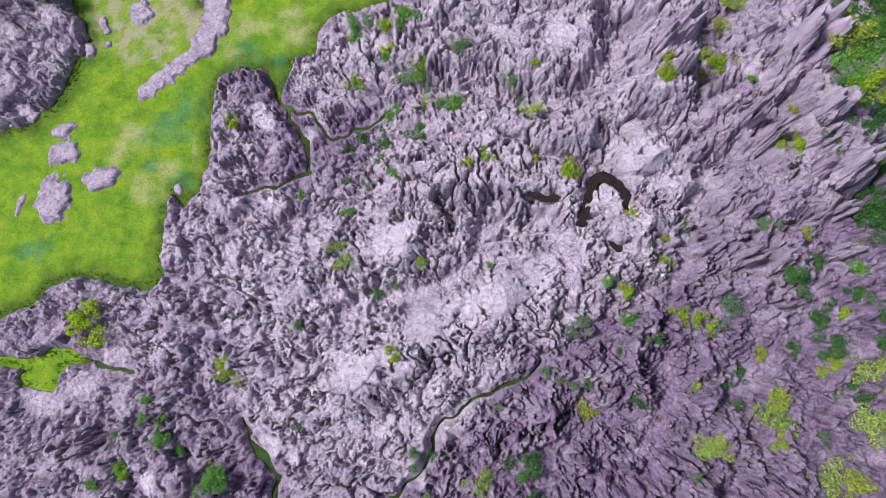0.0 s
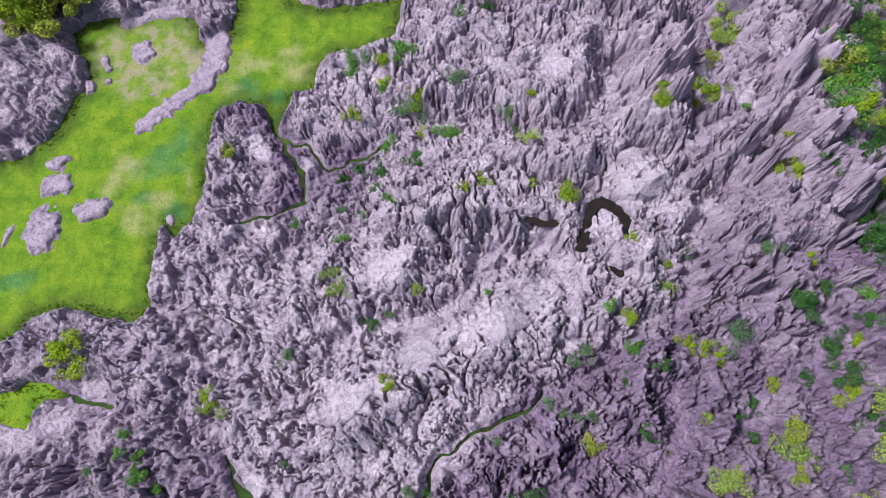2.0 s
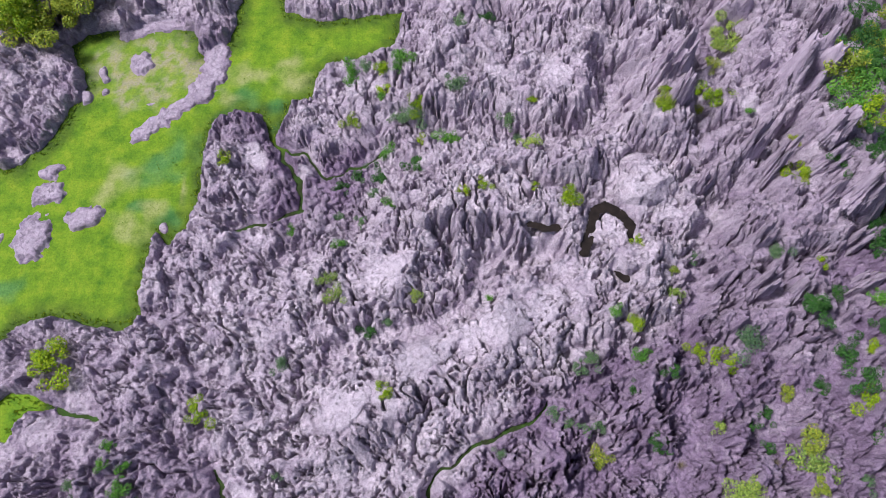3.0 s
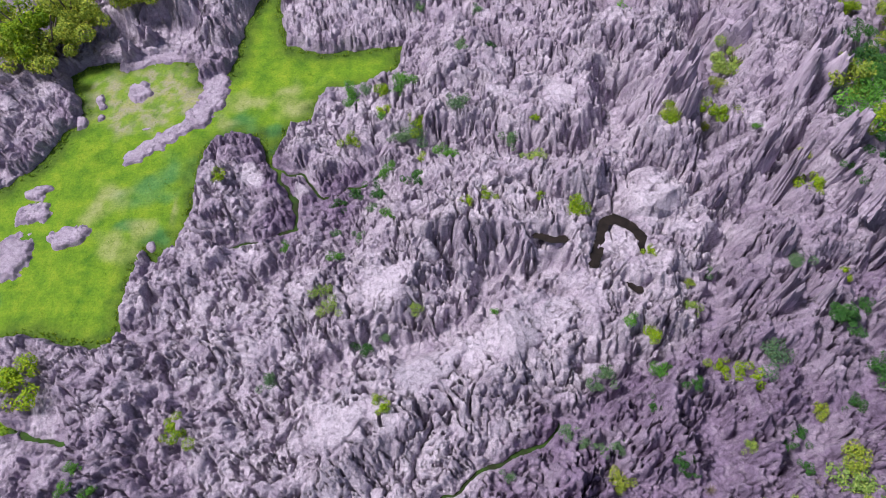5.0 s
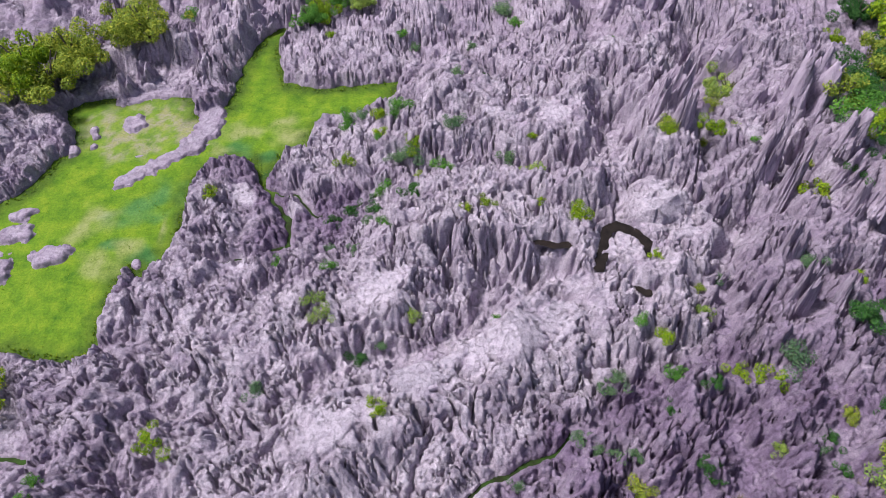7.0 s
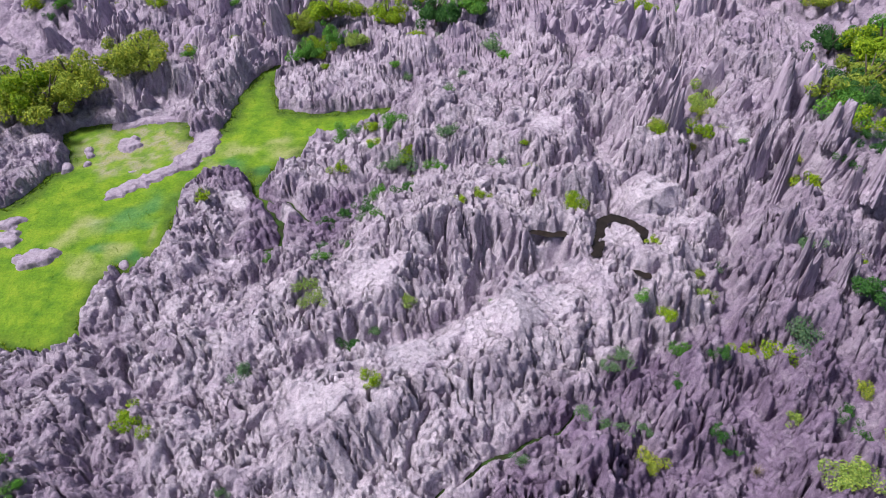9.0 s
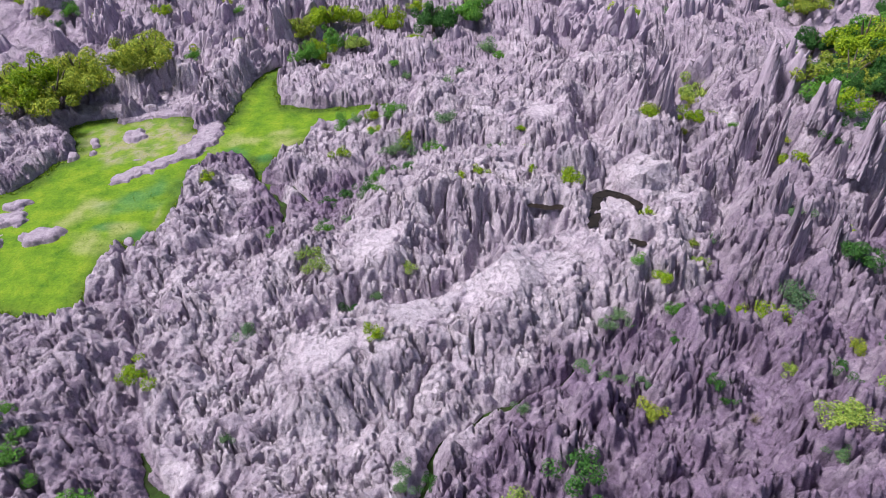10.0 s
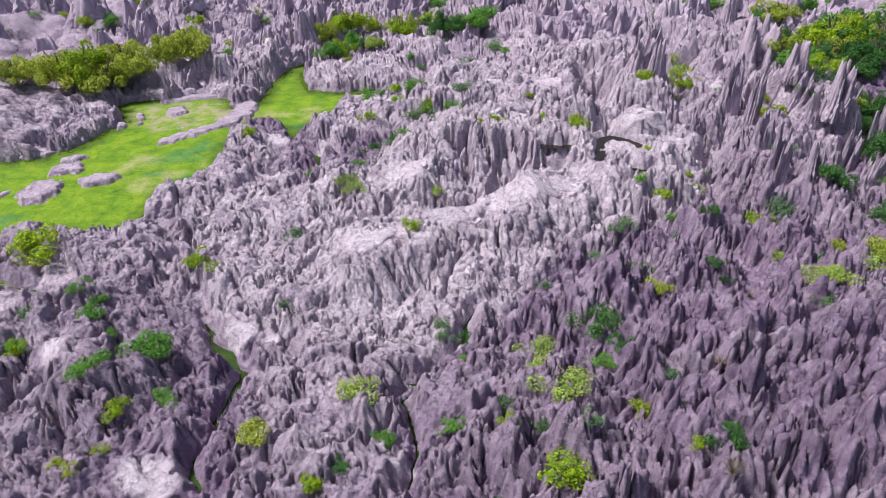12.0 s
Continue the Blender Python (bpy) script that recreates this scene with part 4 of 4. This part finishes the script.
def build_ground():
    xs = np.concatenate([np.linspace(-3000, -130, 12), np.arange(-122, -52, 0.9), np.arange(-52, -4, 0.3), np.arange(-4, 122, 0.9), np.linspace(130, 3000, 12)])
    ys = np.concatenate([np.linspace(-3000, -60, 10), np.arange(-52, -4, 0.9), np.arange(-4, 54, 0.3), np.arange(54, 152, 0.9), np.linspace(160, 3000, 12)])
    gx, gy = np.meshgrid(xs, ys)
    z = 0.07 * gnoise(gx / 5, gy / 5, 41) + 0.05 * gnoise(gx / 1.7, gy / 1.7, 42) + 0.03 * gnoise(gx / 0.7, gy / 0.7, 44)
    wx, wy = gx + 1.2 * gnoise(gx / 3, gy / 3, 45), gy + 1.2 * gnoise(gx / 3, gy / 3, 46)
    ragged = 0.35 * gnoise(gx / 1.4, gy / 1.4, 43)
    thin = 1 - smooth(0.55, 1.3, np.hypot((wx + 32.5) / 6.8, (wy - 34.5) / 4.6) + ragged)
    thin = thin * (0.15 + 0.85 * smooth(-0.25, 0.25, gnoise(gx / 1.7, gy / 1.7, 47) + 0.5 * gnoise(gx / 0.6, gy / 0.6, 48)))
    dry, cool = np.zeros(gx.shape), np.zeros(gx.shape)
    for x, y, rx, ry, turn in DRY:
        c, s = math.cos(radians(turn)), math.sin(radians(turn))
        r = np.hypot(((wx - x) * c + (wy - y) * s) / rx, (-(wx - x) * s + (wy - y) * c) / ry)
        dry = np.maximum(dry, 0.75 * (1 - smooth(0.1, 1.5, r + 1.3 * ragged)))
    for x, y, r in COOL:
        cool = np.maximum(cool, 1 - smooth(0.3, 1.2, np.hypot(wx - x, wy - y) / r + ragged))
    # darker growth along the green gully floors
    growth_edge_shade = np.zeros(gx.shape)
    for floor, half, steep, line in GULLIES:
        if floor < 0:
            growth_edge_shade = np.maximum(growth_edge_shade, 1 - smooth(0.8, 2.0, line_distance(gx, gy, line)[0]))
    # shade at the foot of the rocks, put into the meadow's colour
    edge = outside(gx, gy, MEADOW)
    growth_edge_shade = np.maximum(growth_edge_shade * smooth(-0.5, 1.5, edge), 0.8 * smooth(-2.6, 0.4, edge + 2.0 * ragged) * (edge < 1.5))
    attrs = [("thin", thin.ravel()), ("growth_edge_shade", growth_edge_shade.ravel()), ("dry", dry.ravel()), ("cool", cool.ravel())]
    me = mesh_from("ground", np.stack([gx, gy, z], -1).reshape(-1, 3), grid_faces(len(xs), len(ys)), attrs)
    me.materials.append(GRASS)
    return tagged(new("ground", me), "flat bright green grass meadow between limestone outcrops", "ground", kind="structure")


build_ground()

OUTCROP_LABELS = {
    0: "long lilac-grey limestone ridge with deeply fluted flanks", 3: "broad pale lilac limestone ridge with dusty flat top",
    2: "pale limestone platform holding a shallow brown pool", 9: "tall lilac limestone fins with fluted faces",
    11: "tall lilac limestone fins with fluted faces",
}


def build_outcrops():
    nx, ny = len(XS), len(YS)
    faces = grid_faces(nx, ny)
    co = np.stack([GX, GY, HEIGHT], -1).reshape(-1, 3)
    shape = (ny - 1, nx - 1)
    owner = np.where(HEIGHT.ravel()[faces].max(1) > -0.12, REGION.ravel()[faces].max(1), -1).reshape(shape)
    # crumbs go to the block beside them
    lab = pieces(owner)
    owner[(owner >= 0) & (np.bincount(lab.ravel(), minlength=lab.size)[lab] < 60)] = -2
    for _ in range(12):
        for axis in (0, 1):
            for step in (1, -1):
                beside = np.roll(owner, step, axis)
                owner = np.where((owner == -2) & (beside >= 0), beside, owner)
    lab = np.where(owner >= 0, pieces(owner), -1).ravel()
    owner, dust = owner.ravel(), DUST.ravel()
    order = np.argsort(lab, kind="stable")
    order = order[np.searchsorted(lab[order], 0):]
    whole = {}
    for mine in np.split(order, np.flatnonzero(np.diff(lab[order])) + 1):
        f, n = faces[mine], int(owner[mine[0]])
        used, back = np.unique(f, return_inverse=True)
        loose = n >= 8 * len(RIDGES)
        name = "boulder" if loose else "rock_block"
        me = mesh_from(name, co[used], back.reshape(-1, 4), [("dust", dust[used])])
        me.materials.append(ROCK)
        ob = new(name, me)
        if loose:
            tagged(ob, "low pale weathered limestone boulder lying in the green meadow", "boulder", "boulders in the meadow")
            continue
        if n // 8 not in whole:
            label = OUTCROP_LABELS.get(n // 8, "jagged lilac-grey limestone outcrop cut by dark clefts")
            whole[n // 8] = tagged(new("limestone_outcrop"), label, "rock outcrop", "limestone outcrops")
        ob.parent = whole[n // 8]


build_outcrops()


# ---- free-standing pinnacles ----
def pinnacle_mesh(seed):
    """A block of limestone, one unit high and about two wide: near-upright ribbed faces, deep runnels, and a broken crest of small spires."""
    rng = random.Random(seed)
    nt, walls, cap = 88, 22, 6
    off = rng.uniform(0, 50)
    lx, ly, peak = rng.uniform(-0.12, 0.12), rng.uniform(-0.08, 0.08), rng.uniform(-0.3, 0.3)
    verts = []
    for j in range(walls + cap + 1):
        up = min(1.0, j / walls)
        inward = max(0, j - walls) / cap
        for i in range(nt):
            a = 2 * math.pi * i / nt
            cx, cy = math.cos(a), math.sin(a)
            cx = math.copysign(abs(cx) ** 0.75, cx)
            groove = abs(noise.noise((cx * 3.2 + off, cy * 3.2, up * 0.5))) ** 0.6 * 0.26 + abs(noise.noise((cx * 7.5 + off, cy * 7.5, up * 0.9))) * 0.20
            rib = 0.78 + groove + 0.22 * noise.noise((cx * 1.1 + off, cy * 1.1, up * 1.2)) + 0.07 * noise.noise((cx * 6, cy * 6 + off, up * 9)) + 0.10 * abs(noise.noise((cx * 15 + off, cy * 15, up * 2.5))) + 0.05 * noise.noise((cx * 22, cy * 22 + off, up * 18))
            scale = (1 - 0.42 * up ** 1.25) * (1 - inward ** 1.3)
            x, y = cx * rib * scale, 0.66 * cy * rib * scale
            crest = 0.78 + 0.62 * noise.noise((x * 2.4 + off, y * 2.4, 3.0)) + 0.30 * noise.noise((x * 6 + off, y * 6, 7.0)) - 0.30 * abs(x - peak)
            z = up ** 0.95 * min(1.05, max(0.35, crest))
            verts.append((x + lx * z, y + ly * z, z + 0.02 * noise.noise((x * 9, y * 9, up * 7 + off))))
    faces = [(j * nt + i, j * nt + (i + 1) % nt, (j + 1) * nt + (i + 1) % nt, (j + 1) * nt + i) for j in range(walls + cap) for i in range(nt)]
    me = mesh_from("limestone_pinnacle", np.array(verts), np.array(faces), [("dust", np.full(len(verts), 0.55))])
    me.materials.append(ROCK)
    return me


def build_pinnacles():
    meshes = [pinnacle_mesh(s) for s in range(9)]
    rng = random.Random(5)
    spots = list(PINNACLES)
    for _ in range(170):
        x, y = rng.uniform(-80, 80), rng.uniform(54, 108)
        spots.append((x, y, rng.uniform(2.5, 5.5), rng.uniform(1.0, 2.2)))
    for n, (x, y, height, half) in enumerate(spots):
        ob = new("limestone_pinnacle", meshes[n % len(meshes)])
        z = min(land(x, y), land(x + 0.5 * half, y), land(x - 0.5 * half, y))
        ob.matrix_basis = pose(x, y, z - 0.3 * height, rng.uniform(-3, 3), rng.uniform(-2, 5), rng.uniform(5, 60)) @ Matrix.Diagonal((half * 1.9, half * 1.7, height * 1.1, 1))
        tagged(ob, "jagged fluted lilac-grey limestone pinnacle", "rock pinnacle", "limestone pinnacles")


build_pinnacles()


# ---- water in the hollows ----
def pool(z, half, *line):
    """A still sheet of water along the floor of a hollow; the rock that rises through it draws its shore."""
    xs, ys = [p[0] for p in line], [p[1] for p in line]
    gx, gy = np.meshgrid(np.arange(min(xs) - 1.2, max(xs) + 1.2, 0.12), np.arange(min(ys) - 1.2, max(ys) + 1.2, 0.12))
    wide = line_distance(gx + 0.15 * gnoise(gx, gy, 95), gy, line)[0] < 1.25 * half
    faces = grid_faces(gx.shape[1], gx.shape[0])
    faces = faces[wide.ravel()[faces].all(1)]
    used, back = np.unique(faces, return_inverse=True)
    co = np.stack([gx, gy, np.full(gx.shape, z)], -1).reshape(-1, 3)
    me = mesh_from("pool", co[used], back.reshape(-1, 4))
    me.materials.append(WATER)
    tagged(new("pool", me), "shallow dark brown pool in a limestone hollow", "pool", kind="structure")


for POOL in POOLS:
    pool(*POOL)


# ---- shrubs and trees ----
def part(name, me, parent, label=""):
    ob = new(name, me)
    ob.parent = parent
    if label:
        ob["label"] = label
    return ob


def crown_mesh(kind, seed, leaves, lobes, flat, leaf):
    """A crown one unit in radius: many small bent leaves spread over uneven lobes, with gaps."""
    rng = np.random.RandomState(seed)
    cen = rng.normal(size=(lobes, 3)) * (0.44, 0.44, 0.30 * flat)
    cen[:, 2] = np.abs(cen[:, 2]) + 0.35 * flat
    rad = rng.uniform(0.24, 0.48, lobes) * (0.62 if lobes > 15 else 1.0)
    pick = rng.choice(lobes, leaves, p=rad ** 2 / (rad ** 2).sum())
    way = rng.normal(size=(leaves, 3))
    way /= np.linalg.norm(way, axis=1)[:, None]
    p = cen[pick] + way * (rad[pick] * rng.uniform(0.75, 1.12, leaves))[:, None] * (1, 1, flat)
    p[:, 2] = np.maximum(p[:, 2], 0.02 + 0.1 * rng.rand(leaves))
    nrm = way + rng.normal(size=(leaves, 3)) * 0.55 + (0, 0, 0.5)
    nrm /= np.linalg.norm(nrm, axis=1)[:, None]
    t = np.cross(nrm, rng.normal(size=(leaves, 3)))
    t /= np.linalg.norm(t, axis=1)[:, None]
    b = np.cross(nrm, t)
    s = (leaf * rng.uniform(0.6, 1.3, leaves))[:, None]
    v = np.stack([p - t * s, p - b * s * 0.5 + nrm * s * 0.12, p + t * s - nrm * s * 0.2, p + b * s * 0.5 + nrm * s * 0.12], 1).reshape(-1, 3)
    f = np.arange(leaves * 4).reshape(-1, 4)
    me = mesh_from("crown", v, f, shade=False)
    me.materials.append(LEAF[kind])
    return me


def limb(verts, faces, a, b, ra, rb, sides=6):
    a, b = Vector(a), Vector(b)
    q = (b - a).to_track_quat("Z", "Y")
    base = len(verts)
    for p, r in ((a, ra), ((a + b) / 2 + Vector((ra, -ra, 0)) * 0.5, (ra + rb) / 2), (b, rb)):
        for k in range(sides):
            w = 2 * math.pi * k / sides
            verts.append(p + q @ Vector((math.cos(w) * r, math.sin(w) * r, 0)))
    for j in range(2):
        for k in range(sides):
            i, n = base + j * sides + k, base + j * sides + (k + 1) % sides
            faces.append((i, n, n + sides, i + sides))


def stem_mesh(seed, stems, height, thick, trunk=0.0):
    rng = random.Random(seed)
    verts, faces = [], []
    foot = (0, 0, -0.25)
    if trunk:
        limb(verts, faces, foot, (0.05, 0.02, trunk), thick, thick * 0.7, 8)
        foot = (0.05, 0.02, trunk * 0.95)
    for k in range(stems):
        a = 2 * math.pi * k / stems + rng.uniform(-0.4, 0.4)
        out = rng.uniform(0.25, 0.55)
        limb(verts, faces, foot, (out * math.cos(a), out * math.sin(a), height * rng.uniform(0.75, 1.05)), thick * 0.55, thick * 0.15)
    me = mesh_from("stem", np.array([tuple(v) for v in verts]), np.array(faces))
    me.materials.append(BARK)
    return me


COLOUR = {"y": "bright yellow-green", "l": "pale green", "g": "mid-green", "t": "dull grey-green", "d": "dark green", "o": "olive-yellow"}
PROTOS = {}


def build_plants():
    rng = random.Random(9)
    for _ in range(75):
        shrub(rng.choice('oygdt'), rng.uniform(-75, 75), rng.uniform(50, 105), rng.uniform(0.6, 1.5))
    for _ in range(16):
        tree(rng.choice('ogd'), rng.uniform(38, 75), rng.uniform(24, 90), rng.uniform(1.5, 2.6))
    for n, (kind, x, y, r) in enumerate(SHRUBS):
        key = ("shrub", kind, n % 3)
        if key not in PROTOS:
            ob = new("shrub")
            seed = len(PROTOS) * 13 + 3
            part("stem", stem_mesh(seed, 5, 0.6, 0.05), ob)
            part("crown", crown_mesh(kind, seed, 1500, 12, 0.8, 0.068), ob)
            tagged(ob, "leafy %s shrub rooted in a limestone cleft" % COLOUR[kind], "shrub", "shrubs on the rocks")
            PROTOS[key] = ob
            made = ob
        else:
            made = copy_thing(PROTOS[key], Matrix())
        made.matrix_basis = pose(x, y, bed(x, y) - 0.12 * r, 0, 0, rng.uniform(0, 360)) @ Matrix.Diagonal((1.15 * r, r * rng.uniform(0.95, 1.25), r * rng.uniform(0.9, 1.25), 1))
    for n, (kind, x, y, r) in enumerate(TREES):
        key = ("tree", kind, n % 2)
        if key not in PROTOS:
            ob = new("tree")
            seed = len(PROTOS) * 17 + 5
            part("trunk", stem_mesh(seed, 7, 1.15, 0.09, 0.45), ob)
            cm = crown_mesh(kind, seed, 7000, 34, 0.85, 0.046)
            cr = part("crown", cm, ob)
            cr.location = (0, 0, 0.12)
            tagged(ob, "broad-crowned %s tree among the limestone" % COLOUR[kind], "tree", "trees among the rocks")
            PROTOS[key] = ob
            made = ob
        else:
            made = copy_thing(PROTOS[key], Matrix())
        made.matrix_basis = pose(x, y, bed(x, y) - 0.1, 0, 0, rng.uniform(0, 360)) @ Matrix.Diagonal((r * 1.12, r * 1.12, r * rng.uniform(1.15, 1.4), 1))


build_plants()


# ---- tufts of grass over the meadow, thicker and darker along its rocky edge ----
def build_tufts():
    rng = np.random.RandomState(4)
    n = 110000
    x, y = rng.uniform(-50, -5, n), rng.uniform(-3.5, 52, n)
    e = np.minimum(outside(x, y, MEADOW), outside(x, y, GLADE))
    keep = (e < -0.1) & (rng.rand(n) < np.where(e > -0.7, 0.35, 0.05))
    i, j = np.searchsorted(XS, x), np.searchsorted(YS, y)
    keep &= HEIGHT[j, i] < 0
    x, y, e = x[keep], y[keep], e[keep]
    n = len(x)
    size = rng.uniform(0.04, 0.09, n) * np.where(e > -0.8, 1.9, 1.0)
    quads = []
    for b in range(3):
        a = rng.uniform(0, 2 * np.pi, n)
        out = size * rng.uniform(0.6, 1.5, n)
        w = size * 0.35
        cx, cy = np.cos(a), np.sin(a)
        base = np.stack([x, y, np.full(n, -0.03)], -1)
        side = np.stack([-cy * w, cx * w, np.zeros(n)], -1)
        tip = np.stack([x + cx * out, y + cy * out, size * rng.uniform(0.7, 1.3, n)], -1)
        quads.append(np.stack([base - side, base + side, tip + side * 0.4, tip - side * 0.4], 1))
    v = np.concatenate(quads).reshape(-1, 3)
    me = mesh_from("grass_tufts", v, np.arange(len(v)).reshape(-1, 4), shade=False)
    me.materials.append(LEAF["grass"])
    tagged(new("grass_tufts", me), "loose tufts of bright green meadow grass", "grass", kind="stuff")


build_tufts()


# ---- dry bunches of stems between the rocks ----
def dry_bunch(x, y, r, seed):
    rng = np.random.RandomState(seed)
    n = 110
    a = rng.uniform(0, 2 * np.pi, n)
    reach, rise = r * rng.uniform(0.2, 1.0, n), r * rng.uniform(0.4, 1.1, n)
    w = 0.014 * r
    cx, cy = np.cos(a), np.sin(a)
    rows = []
    for t in (0.0, 0.55, 1.0):
        p = np.stack([cx * reach * t, cy * reach * t, rise * (1.6 * t - 0.8 * t * t) - 0.05], -1)
        q = np.stack([-cy, cx, np.zeros(n)], -1) * w * (1.1 - t)
        rows.append((p - q, p + q))
    v = np.stack([rows[0][0], rows[0][1], rows[1][1], rows[1][0], rows[1][0], rows[1][1], rows[2][1], rows[2][0]], 1).reshape(-1, 3)
    me = mesh_from("dry_shrub", v, np.arange(len(v)).reshape(-1, 4), shade=False)
    me.materials.append(STRAW)
    ob = new("dry_shrub", me)
    ob.location = (x, y, land(x, y))
    tagged(ob, "leafless dry brown shrub spreading over bare rock", "dry shrub", "dry shrubs on the rocks")


for k, (x, y, r) in enumerate(BUNCHES):
    dry_bunch(x, y, 0.45 * r, k)
